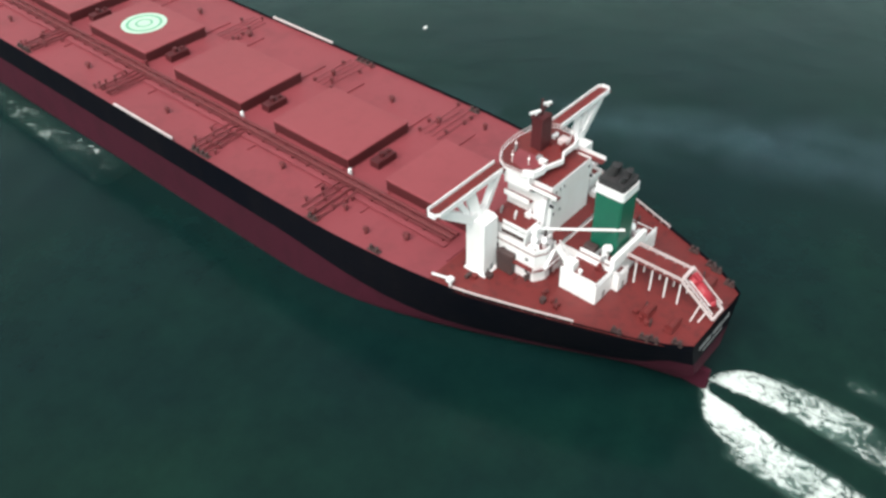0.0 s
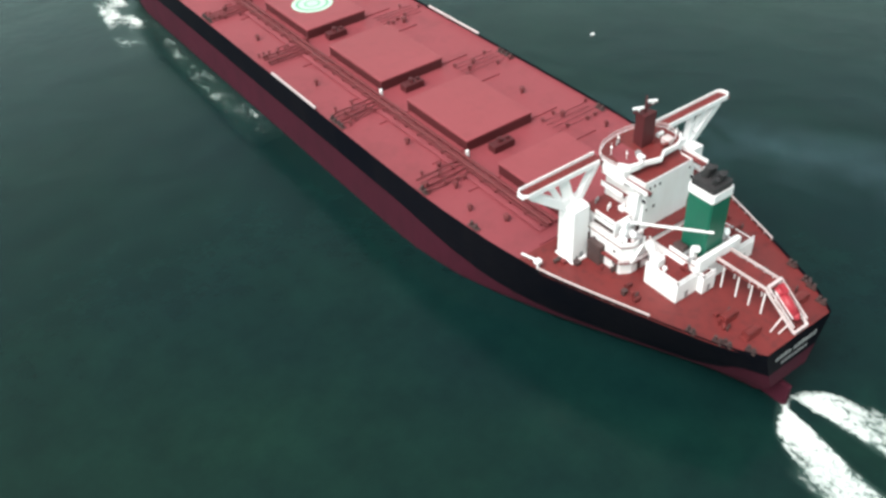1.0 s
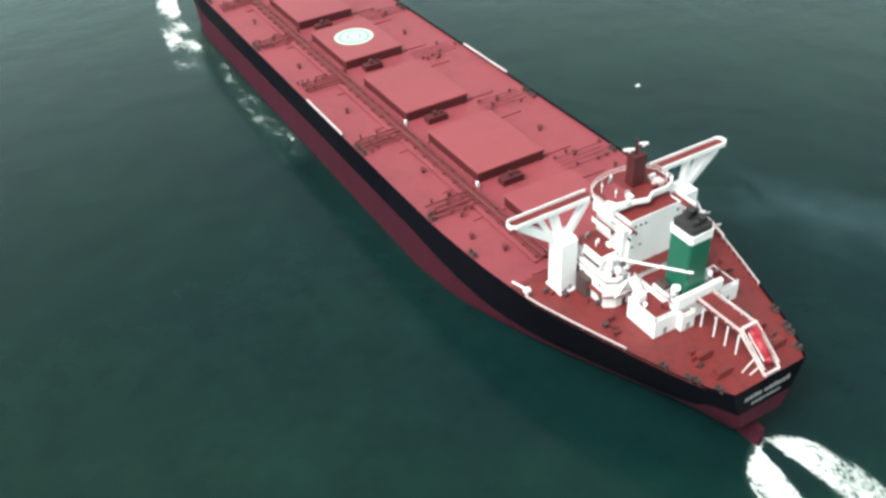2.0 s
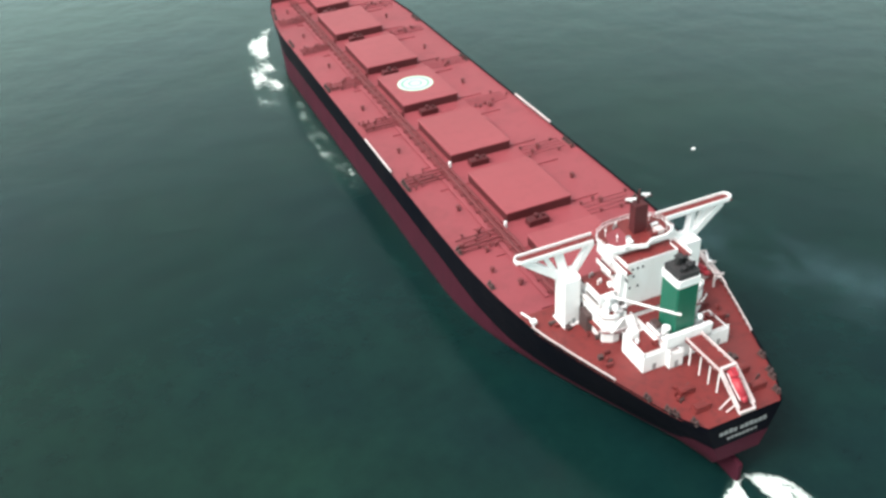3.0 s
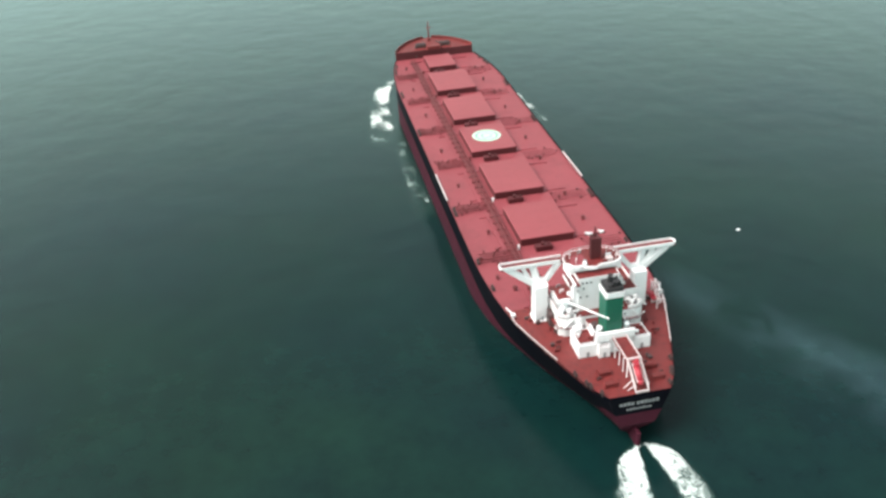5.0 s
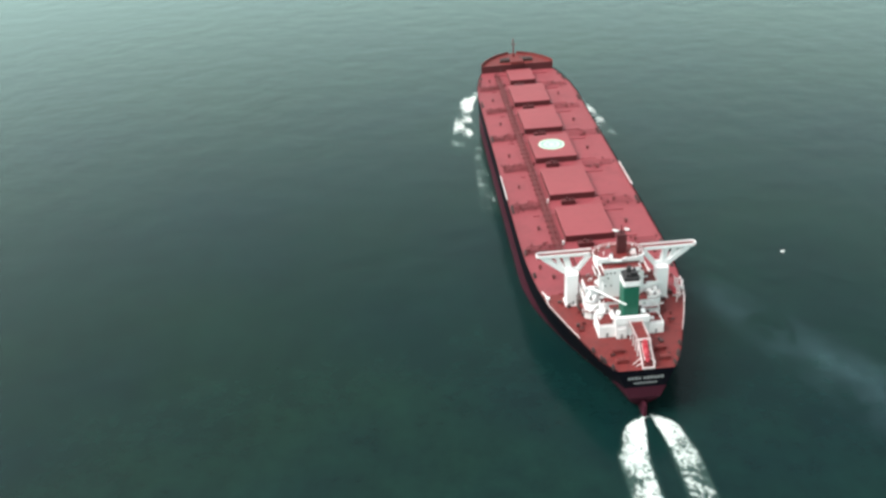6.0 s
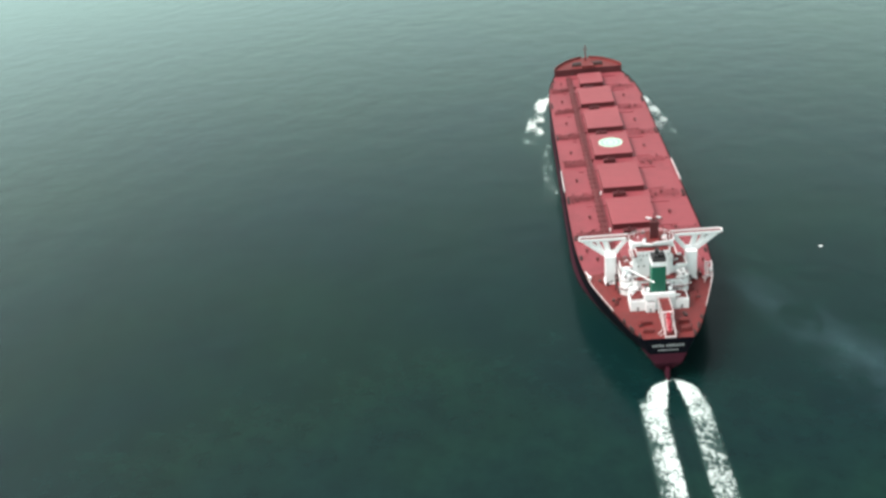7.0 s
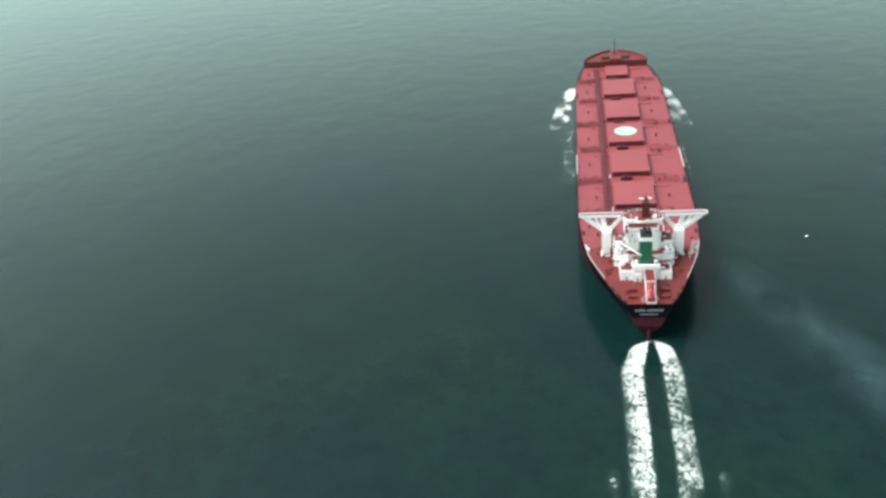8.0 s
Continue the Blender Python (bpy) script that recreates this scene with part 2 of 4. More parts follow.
# forecastle bulkhead, its shade painted as a dark sheet, then bulwark and gear
part("bulkhead", box(fresh(), -25.2, 25.2, BREAK - 0.2, BREAK - 0.02, D, FC), COAMING, forecastle, "bulkhead at the break, its shade painted dark red")
for x in (-12.0, 9.0):
    part("bulkhead_door", box(fresh(), x - 0.6, x + 0.6, BREAK - 0.3, BREAK - 0.2, D + 0.2, D + 2.4, 0.05), DARK, forecastle, "dark steel door")
for side in (-1, 1):
    part("bulwark", edge_strip(fresh(), BREAK, BOW - 1.2, 0.1, FC - 0.2, FC + 1.6, 0.35, 2.0, side), AFT, forecastle, "dark red bow bulwark")
    w = fresh()
    rod(w, (side * 8 - 3.2, 357, FC + 1.6), (side * 8 + 3.2, 357, FC + 1.6), 1.5, n=14)
    box(w, side * 8 - 3.6, side * 8 + 3.6, 355.6, 358.4, FC, FC + 0.7, 0.1)
    box(w, side * 8 + 2.2, side * 8 + 3.8, 355.4, 358.6, FC, FC + 2.6, 0.15)
    part("windlass", w, DARK, forecastle, "dark anchor windlass")
    part("hawse_chain", beam(fresh(), (side * 6, 358, FC + 0.3), (side * 4.5, 368, FC + 0.2), 0.7, 0.5), DARK, forecastle)
m = fresh()
rod(m, (0, 369, FC), (0, 369, FC + 13), 0.55, 0.3, 10)
rod(m, (-2.2, 369, FC + 9), (2.2, 369, FC + 9), 0.22)
box(m, -0.8, 0.8, 368.2, 369.8, FC, FC + 2.2, 0.1)
part("foremast", m, AFT, forecastle, "slim dark red foremast")
part("store_house", box(fresh(), -4.5, 4.5, 349.2, 353.5, FC, FC + 2.4, 0.15), AFT, forecastle, "low red store house")

# ---- ship: cargo deck ----
HATCHES = [(55.0, 86.0), (99.3, 129.0), (142.8, 174.8), (189.1, 221.0), (232.6, 265.5), (278.4, 310.5), (321.0, 343.5)]
HX = 11.6
for n, (y0, y1) in enumerate(HATCHES):
    hx = HX if n < 6 else 8.6
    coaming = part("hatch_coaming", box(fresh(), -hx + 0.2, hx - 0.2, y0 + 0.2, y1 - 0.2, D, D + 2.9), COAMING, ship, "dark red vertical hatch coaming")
    cover = box(fresh(), -hx, hx, y0, y1, D + 2.9, D + 3.5, 0.14)
    for v in cover.verts:
        if v.co.z > D + 3.2:
            v.co.z += 0.45 * (1 - (v.co.x / hx) ** 2)
    part("hatch_cover", cover, HATCH, ship, "flat faded red steel hatch cover")
    # rolling rails carry the covers outboard to starboard and port
    for y in (y0 + 1.5, y1 - 1.5):
        for side in (-1, 1):
            part("rolling_rail", box(fresh(), side * (hx + 5.5) - 5.3, side * (hx + 5.5) + 5.3, y - 0.2, y + 0.2, D + 0.004, D + 0.35), DECK, coaming)

# winching circle painted on the fourth cover
def ring(r0, r1, z0, z1, cx, cy, n=48):
    bm = fresh()
    rows = [[bm.verts.new((cx + r * math.cos(2 * math.pi * i / n), cy + r * math.sin(2 * math.pi * i / n), z)) for i in range(n)]
            for r, z in ((r0, z0), (r1, z0), (r1, z1), (r0, z1))]
    for a, b in ((0, 1), (1, 2), (2, 3), (3, 0)):
        for i in range(n):
            j = (i + 1) % n
            bm.faces.new((rows[a][i], rows[a][j], rows[b][j], rows[b][i]))
    return bm


ZM, CX, CY = D + 3.56, 0.2, 206.5
part("marking_ring", ring(5.9, 7.4, ZM, ZM + 0.05, CX, CY), PALE, ship, "pale painted winching circle")
part("marking_ring", ring(5.0, 5.9, ZM, ZM + 0.045, CX, CY), MARKGREEN, ship, "green painted inner ring")
part("marking_ring", ring(2.9, 5.0, ZM, ZM + 0.05, CX, CY), PALE, ship, "pale painted winching circle")
part("marking_ring", ring(2.2, 2.9, ZM, ZM + 0.045, CX, CY), MARKGREEN, ship, "green painted inner ring")
part("marking_disc", ring(0.05, 2.2, ZM, ZM + 0.05, CX, CY), PALE, ship, "pale painted centre spot")

# pipes fore and aft on the port side of the hatches, on low supports
for i, (x, r, z) in enumerate(((-14.2, 0.42, 1.1), (-15.4, 0.3, 0.9), (-16.3, 0.42, 1.1), (-17.2, 0.22, 0.8))):
    part("deck_pipe", rod(fresh(), (x, 60, D + z), (x, 345, D + z), r, n=8), PIPE, ship, "long dark red deck pipe")
sup = fresh()
for i in range(48):
    y = 62 + i * 5.9
    box(sup, -17.8, -13.5, y - 0.2, y + 0.2, D, D + 0.65)
tagged(part("pipe_support", sup, PIPE, ship), kind="stuff")
part("walkway", box(fresh(), -19.4, -17.9, 60, 345, D + 0.35, D + 0.55), DECK, ship, "narrow raised walkway plate")

# cross-deck branches, valves and vents in each gap between hatches
rng = random.Random(5)
for n in range(len(HATCHES)):
    y = HATCHES[n][0] - 5.5
    if n == 0:
        continue
    for k in range(4):
        yy = y - 3.2 + 2.1 * k
        part("branch_pipe", rod(fresh(), (-30.5, yy, D + 0.7), (-14.2, yy, D + 0.9), 0.22 + 0.1 * (k == 1), n=7), PIPE, ship)
        part("branch_pipe", rod(fresh(), (13.5, yy, D + 0.6), (29.5, yy, D + 0.6), 0.14, n=7), DECK, ship)
    for k in range(11):
        x, yy = rng.uniform(-31, -19), y + rng.uniform(-5.5, 5.5)
        v = fresh()
        rod(v, (x, yy, D), (x, yy, D + 1.3), 0.25, n=8)
        rod(v, (x, yy, D + 1.2), (x, yy, D + 1.5), 0.55, 0.45, 10)
        part("valve", v, PIPE, ship, "dark red valve head")
    h = fresh()
    box(h, -6.6, 0.4, y - 0.4, y + 2.8, D, D + 2.2, 0.2)
    rod(h, (-3.5, y + 1.2, D + 2.1), (-3.5, y + 1.2, D + 3.4), 0.8, n=10)
    rod(h, (-0.9, y + 1.2, D + 2.1), (-0.9, y + 1.2, D + 2.9), 0.6, n=10)
    part("hold_ventilator", h, COAMING, ship, "dark hold ventilator between hatches")
    for k in range(6):
        x, yy = rng.uniform(14, 31), y + rng.uniform(-5, 5)
        v = fresh()
        rod(v, (x, yy, D), (x, yy, D + 1.0), 0.25, n=8)
        rod(v, (x, yy, D + 0.9), (x, yy, D + 1.2), 0.6, n=8)
        part("valve", v, PIPE, ship, "dark red valve head")
    lamp = fresh()
    box(lamp, -13.4, -12.6, y + 3.2, y + 4.0, D, D + 2.2, 0.1)
    if n in (1, 2):
        part("deck_light_box", lamp, WHITE, ship, "small white box at the hatch corner")
    else:
        part("deck_box", lamp, PIPE, ship)


def mushroom(x, y, r=1.0, h=1.6, mat=None):
    v = fresh()
    r *= 0.8
    rod(v, (x, y, D), (x, y, D + h), r * 0.55, n=10)
    rod(v, (x, y, D + h - 0.3), (x, y, D + h + 0.4), r, r * 0.7, 12)
    part("deck_ventilator", v, mat or PIPE, ship, "dark red mushroom ventilator")


for x, y, r in ((20.3, 96, 1.1), (20.3, 114, 1.2), (20, 138, 1.0), (16.5, 135, 0.8), (20.4, 178, 1.4), (20.4, 204, 1.2), (23, 225, 1.1), (21, 248, 1.0),
                (21, 272, 1.0), (20, 296, 1.0), (20, 318, 1.0), (-22, 113.6, 1.1), (-22.5, 69, 1.2), (-30, 93, 1.0), (-25, 160, 1.0), (-25, 201, 1.2),
                (-24, 250, 1.0), (-24, 292, 1.0), (-22, 330, 1.0), (26, 84, 0.9), (27, 62, 0.9), (-27, 78, 1.0), (-24, 88, 0.9)):
    mushroom(x, y, r)

# fairleads and bollards along the deck edges
for y in (72, 92, 134, 138, 226, 230, 284, 289, 325, 330, 338):
    for side in (-1, 1):
        b = fresh()
        x = side * (deck_half(y) - 1.6)
        for dy in (-0.9, 0.9):
            rod(b, (x, y + dy, D), (x, y + dy, D + 1.4), 0.45, n=10)
        box(b, x - 0.7, x + 0.7, y - 1.8, y + 1.8, D, D + 0.25)
        part("bollard", b, DARK, ship, "dark double mooring bollard")
for y in (3.2, 7.4, 9.2, 14.6):
    for side in (-1, 1):
        b = fresh()
        x = side * (deck_half(y) - 0.9)
        rod(b, (x, y - 0.6, D), (x, y - 0.6, D + 1.5), 0.4, n=8)
        rod(b, (x, y + 0.6, D), (x, y + 0.6, D + 1.5), 0.4, n=8)
        box(b, x - 0.5, x + 0.5, y - 1.2, y + 1.2, D, D + 0.5)
        part("fairlead", b, DARK, ship, "dark roller fairlead at the stern")
for side in (-1, 1):
    for y in (6.5, 12.5):
        w = fresh()
        rod(w, (side * 8 - 1.6, y, D + 1.1), (side * 8 + 1.6, y, D + 1.1), 0.95, n=12)
        box(w, side * 8 - 2.0, side * 8 + 2.2, y - 1.1, y + 1.1, D, D + 0.5, 0.05)
        box(w, side * 8 + 1.6, side * 8 + 2.6, y - 0.9, y + 0.9, D, D + 1.7, 0.1)
        part("mooring_winch", w, AFT, ship, "dark red mooring winch")

# stowed gangways amidships and white rails aft
for side in (-1, 1):
    g = fresh()
    edge_strip(g, 146.5 if side < 0 else 152.0, 174.5 if side < 0 else 180.5, 0.2, D + 0.9, D + 1.4, 0.6, 14, side)
    part("gangway", g, RAILWHITE, ship, "white stowed accommodation ladder on the rail")
    g = fresh()
    edge_strip(g, 23.0, 49.5, 0.3, D + 0.75, D + 1.05, 0.32, 3, side)
    for i in range(11):
        y = 23.3 + i * 2.6
        x = side * (deck_half(y) - 0.3)
        box(g, x - 0.1, x + 0.1, y - 0.1, y + 0.1, D, D + 0.7)
    part("side_rail", g, RAILWHITE, ship, "white pipe rail along the quarter")
    c = fresh()
    rod(c, (side * 28.2, 50.5, D), (side * 28.2, 50.5, D + 2.2), 0.35)
    box(c, side * 28.2 - 0.8, side * 28.2 + 0.8, 49.8, 51.2, D + 1.6, D + 2.6, 0.15)
    beam(c, (side * 28.2, 51, D + 2.2), (side * 29.8, 54.5, D + 2.8), 0.4, 0.4)
    part("ladder_davit", c, WHITE, ship, "small white ladder davit")
# rescue boat, its davit and the stowed ladder on the starboard quarter
c = fresh()
for y in (43.0, 48.5, 54.0):
    x = deck_half(y) - 3.4
    rod(c, (x, y, D), (x, y, D + 4.2), 0.32)
    beam(c, (x, y, D + 4.2), (x + 3.0, y, D + 3.6), 0.4, 0.4)
    beam(c, (x, y, D + 1.6), (x + 1.8, y, D + 3.8), 0.25, 0.25)
beam(c, (deck_half(42) - 2.2, 42.0, D + 3.4), (deck_half(55.5) - 2.2, 55.5, D + 3.4), 0.4, 0.35)
beam(c, (deck_half(42) - 3.4, 42.0, D + 4.3), (deck_half(55.5) - 3.4, 55.5, D + 4.3), 0.3, 0.3)
davit = part("boat_davit", c, RAILWHITE, ship, "white davit frame on the starboard side")
c = fresh()
edge_strip(c, 41, 60, 0.3, D + 1.0, D + 1.5, 0.55, 3, 1)
for i in range(8):
    y = 41.4 + i * 2.6
    x = deck_half(y) - 0.3
    box(c, x - 0.1, x + 0.1, y - 0.1, y + 0.1, D, D + 1.0)
part("stowed_ladder", c, RAILWHITE, davit, "white stowed boarding ladder")
c = fresh()
box(c, 23.4, 25.4, 46.0, 52.0, D + 1.4, D + 2.6, 0.5)
box(c, 23.8, 25.0, 47.6, 49.6, D + 2.5, D + 3.3, 0.2)
part("rescue_boat", c, ORANGE, ship, "small red rescue boat in its davit")
c = fresh()
for y in (47.2, 50.8):
    box(c, 23.5, 25.3, y - 0.2, y + 0.2, D, D + 1.6)
part("boat_cradle", c, RAILWHITE, ship, "white boat cradle")

# ---- ship: superstructure ----
def rail(bm, pts, z, h=1.1, w=0.22, post=2.2):
    """A rail of two bars and posts along a line of points."""
    for a, b in zip(pts, pts[1:]):
        for k in (0.55, 1.0):
            beam(bm, (*a, z + h * k), (*b, z + h * k), w, w)
        n = max(1, int((Vector(b) - Vector(a)).length / post))
        for i in range(n + 1):
            p = Vector(a).lerp(Vector(b), i / n)
            box(bm, p.x - w / 2, p.x + w / 2, p.y - w / 2, p.y + w / 2, z, z + h)
    return bm


def parapet(bm, pts, z, h=1.2, t=0.3):
    for a, b in zip(pts, pts[1:]):
        beam(bm, (*a, z + h / 2), (*b, z + h / 2), t, h)
    return bm


def windows(parent, face, fixed, spans, z, w=0.9, h=1.0):
    """Rectangular windows with frames in a wall: face 'x' or 'y', at the fixed coordinate."""
    for c in spans:
        f, g = fresh(), fresh()
        if face == "x":
            box(f, fixed - 0.06, fixed + 0.06, c - w / 2 - 0.12, c + w / 2 + 0.12, z - h / 2 - 0.12, z + h / 2 + 0.12)
            box(g, fixed - 0.09, fixed + 0.09, c - w / 2, c + w / 2, z - h / 2, z + h / 2)
        else:
            box(f, c - w / 2 - 0.12, c + w / 2 + 0.12, fixed - 0.06, fixed + 0.06, z - h / 2 - 0.12, z + h / 2 + 0.12)
            box(g, c - w / 2, c + w / 2, fixed - 0.09, fixed + 0.09, z - h / 2, z + h / 2)
        part("window_frame", f, WHITE, parent)
        part("window_pane", g, GLASS, parent, "dark cabin window")


# lower house with its red roof
house = part("lower_house", prism(fresh(), [(-15.3, 37.2), (-13.0, 35.8), (13.0, 35.8), (15.3, 37.2), (15.3, 50), (-15.3, 50)], D, D + 7.6), WHITE, ship, "white lower deckhouse")
part("roof_deck", prism(fresh(), [(-15.5, 37.1), (-13.1, 35.6), (13.1, 35.6), (15.5, 37.1), (15.5, 50.2), (-15.5, 50.2)], D + 7.6, D + 7.85), AFT, house, "dark red deck over the house")
g = parapet(fresh(), [(-15.3, 50), (-15.3, 37.2), (-13, 35.8), (-9.5, 35.8)], D + 7.85, 1.2, 0.25)
part("parapet", g, WHITE, house)
part("parapet", parapet(fresh(), [(9.5, 35.8), (13, 35.8), (15.3, 37.2), (15.3, 50)], D + 7.85, 1.2, 0.25), WHITE, house)
for z in (D + 2.2, D + 5.6):
    windows(house, "x", -15.3, [39.2, 45.4], z, 0.7, 0.8)
    windows(house, "x", 15.3, [39.2, 45.4], z, 0.7, 0.8)
    windows(house, "y", 35.8, [-8.0, 8.5], z, 0.6, 0.7)
for side in (-1, 1):
    for x, y, r, h in ((13.4, 38.9, 0.9, 2.6), (11.6, 37.4, 0.8, 2.0), (14.0, 37.6, 0.6, 1.5)):
        v = fresh()
        rod(v, (side * x, y, D + 7.8), (side * x, y, D + 7.8 + h), r * 0.6, n=10)
        rod(v, (side * x, y, D + 7.4 + h), (side * x, y, D + 8.2 + h), r, r * 0.7, 12)
        part("roof_ventilator", v, WHITE, house, "white roof ventilator")
    part("roof_locker", box(fresh(), side * 11.0 - 0.9, side * 11.0 + 0.9, 38.4, 40.0, D + 7.85, D + 9.6, 0.15), WHITE, house, "white locker on the roof")
    # dark block stands in for the shade between house and tower
    part("gap_shade", box(fresh(), side * 16.0 - 0.9, side * 16.0 + 0.9, 42.2, 46.4, D, D + 5.6, 0.2), DARK, house, "dark block painted as the shaded gap beside the house")

# second tier, with a gallery slot's shade painted as a dark strip under its roof
tier = part("upper_house", box(fresh(), -14.4, 14.4, 40.6, 50.0, D + 7.85, D + 11.9), WHITE, ship, "white second tier of the deckhouse")
part("roof_deck", box(fresh(), -14.9, 14.9, 40.2, 50.2, D + 11.9, D + 12.15), AFT, tier, "dark red deck over the second tier")
for side in (-1, 1):
    part("parapet", box(fresh(), side * 14.75 - 0.15, side * 14.75 + 0.15, 40.2, 46.5, D + 10.6, D + 12.9), WHITE, tier, "white parapet")
    part("slot_shade", box(fresh(), side * 14.4 - 0.1, side * 14.4 + 0.1, 41.0, 47.0, D + 9.1, D + 10.4), DARK, tier, "dark strip painted as the shade in a gallery slot")
    part("parapet", box(fresh(), side * 12.4 - 2.4, side * 12.4 + 2.4, 40.05, 40.3, D + 11.2, D + 12.9), WHITE, tier, "white parapet")

# main accommodation block
block = part("accommodation_block", prism(fresh(), [(-8, 38.7), (7, 38.7), (7, 42), (8, 43), (8, 50.5), (-8, 50.5)], D + 7.85, D + 20.6), WHITE, ship, "tall white accommodation block")
windows(block, "y", 38.7, [-6.4, -4.9, -3.4, 6.2], D + 19.2, 0.6, 0.7)
windows(block, "y", 38.7, [-7.0, -4.6], D + 13.6, 0.6, 0.7)
windows(block, "y", 38.7, [-6.0], D + 17.0, 0.6, 0.7)
for side in (-1, 1):
    windows(block, "x", side * 8.0, [45.5], D + 18.3, 4.6, 0.9)
    windows(block, "x", -8.0 if side < 0 else 7.0, [39.0], D + 16.4, 2.2, 1.0)
    windows(block, "x", side * 8.0, [44.5, 46.5], D + 14.4, 0.7, 0.7)
    part("gallery", box(fresh(), side * 8.8 - 0.9, side * 8.8 + 0.9, 36.5, 50, D + 19.6, D + 19.85), AFT, block, "narrow red side gallery")
    part("gallery_rail", box(fresh(), side * 9.6 - 0.1, side * 9.6 + 0.1, 36.5, 50, D + 19.6, D + 20.8), WHITE, block, "white solid gallery rail")
    trunk = fresh()
    pts = [(39.8, D + 8.0), (44.0, D + 8.0), (42.8, D + 12.0), (40.2, D + 18.6), (39.0, D + 18.6)]
    lo = [trunk.verts.new((side * 8.0 if side < 0 else 7.0, y, z)) for y, z in pts]
    hi = [trunk.verts.new((side * 9.5 if side < 0 else 8.5, y, z)) for y, z in pts]
    trunk.faces.new(lo)
    trunk.faces.new(hi[::-1])
    for i in range(5):
        trunk.faces.new((lo[i], lo[(i + 1) % 5], hi[(i + 1) % 5], hi[i]))
    part("stair_trunk", trunk, WHITE, block, "white sloping stair trunk")

# wheelhouse with rounded front; one flat red roof over it and the block
FRONT = [(-9.4, 43.9), (9.4, 43.9), (9.8, 50.2), (8.2, 52.6), (5.5, 54.2), (2.0, 54.9), (-2.0, 54.9), (-5.5, 54.2), (-8.2, 52.6), (-9.8, 50.2)]
part("roof_deck", prism(fresh(), [(-7.8, 38.9), (6.8, 38.9), (6.8, 42), (7.8, 43), (7.8, 43.9), (-7.8, 43.9)], D + 20.6, D + 20.75), AFT, block, "dark red strip of roof behind the wheelhouse")
part("parapet", parapet(fresh(), [(-7.9, 43.8), (-7.9, 38.8), (6.9, 38.8), (6.9, 42)], D + 20.6, 0.5, 0.18), WHITE, block, "low white roof coaming")
wheelhouse = part("wheelhouse", prism(fresh(), FRONT, D + 19.9, D + 22.4), WHITE, ship, "white wheelhouse with rounded front")
part("window_band", parapet(fresh(), [(x * 1.008, 45 + (y - 45) * 1.008) for x, y in FRONT[2:]], D + 20.7, 1.1, 0.14), GLASS, wheelhouse, "dark band of bridge windows")
AFT_EDGE = [(-9.9, 45.4), (-8.6, 43.2), (-6.4, 42.6), (-5.2, 42.9), (-0.6, 41.4), (1.8, 42.9), (5.8, 42.8), (8.0, 43.6), (9.9, 45.4)]
BROW = [(x * 1.03, 47 + (y - 47) * 1.03) for x, y in FRONT[2:]]
roof = part("bridge_roof", prism(fresh(), AFT_EDGE + BROW, D + 22.4, D + 22.7), WHITE, ship, "flat bridge roof with pale edge")
part("roof_paint", prism(fresh(), [(x * 0.97, 48 + (y - 48) * 0.96) for x, y in AFT_EDGE + BROW], D + 22.7, D + 22.76), AFT, roof, "dark red deck paint")
part("roof_rail", rail(fresh(), [AFT_EDGE[-1]] + BROW + [AFT_EDGE[0]], D + 22.76, 0.9, 0.12), RAILWHITE, roof, "thin white roof rail")
part("parapet", parapet(fresh(), AFT_EDGE[:4], D + 22.4, 1.5, 0.8), WHITE, roof, "white bulwark on the roof")
part("parapet", parapet(fresh(), AFT_EDGE[3:], D + 22.4, 1.1, 0.5), WHITE, roof, "white zigzag bulwark on the roof")
part("roof_locker", box(fresh(), 4.4, 6.6, 44.2, 46.4, D + 22.76, D + 24.2, 0.15), RAILWHITE, roof, "white locker on the roof")
part("roof_mat", prism(fresh(), [(-8.6, 45.6), (-5.6, 44.4), (-2.4, 45.0), (-2.4, 51.8), (-7.2, 51.0)], D + 22.76, D + 22.84), DECK, roof, "lighter worn red walkway")
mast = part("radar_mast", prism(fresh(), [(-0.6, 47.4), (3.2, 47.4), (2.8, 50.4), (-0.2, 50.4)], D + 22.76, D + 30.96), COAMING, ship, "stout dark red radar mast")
a = fresh()
rod(a, (1.3, 49, D + 30.96), (1.3, 49, D + 34.96), 0.35, 0.2)
beam(a, (-2.6, 49, D + 32.06), (5.2, 49, D + 32.06), 0.35, 0.35)
part("yardarm", a, COAMING, mast)
for x, z, l in ((-1.0, D + 32.66, 2.4), (3.4, D + 32.86, 1.8)):
    a = fresh()
    beam(a, (x - l / 2, 49.6, z), (x + l / 2, 48.6, z), 0.45, 0.5)
    rod(a, (x, 49, z - 0.7), (x, 49, z), 0.3)
    part("radar_scanner", a, WHITE, mast, "white radar scanner bar")
for x, y, h in ((-7.5, 50, 3.2), (-6.2, 46.5, 2.6), (6.5, 51, 2.8), (7.8, 45, 3.4), (-2.8, 52.5, 2.2)):
    a = rod(fresh(), (x, y, D + 22.76), (x, y, D + 22.76 + h), 0.1, 0.06)
    bmesh.ops.create_uvsphere(a, u_segments=10, v_segments=6, radius=0.3, matrix=Matrix.Translation((x, y, D + 22.96 + h * 0.55)))
    part("antenna", a, WHITE, roof, "white antenna dome")

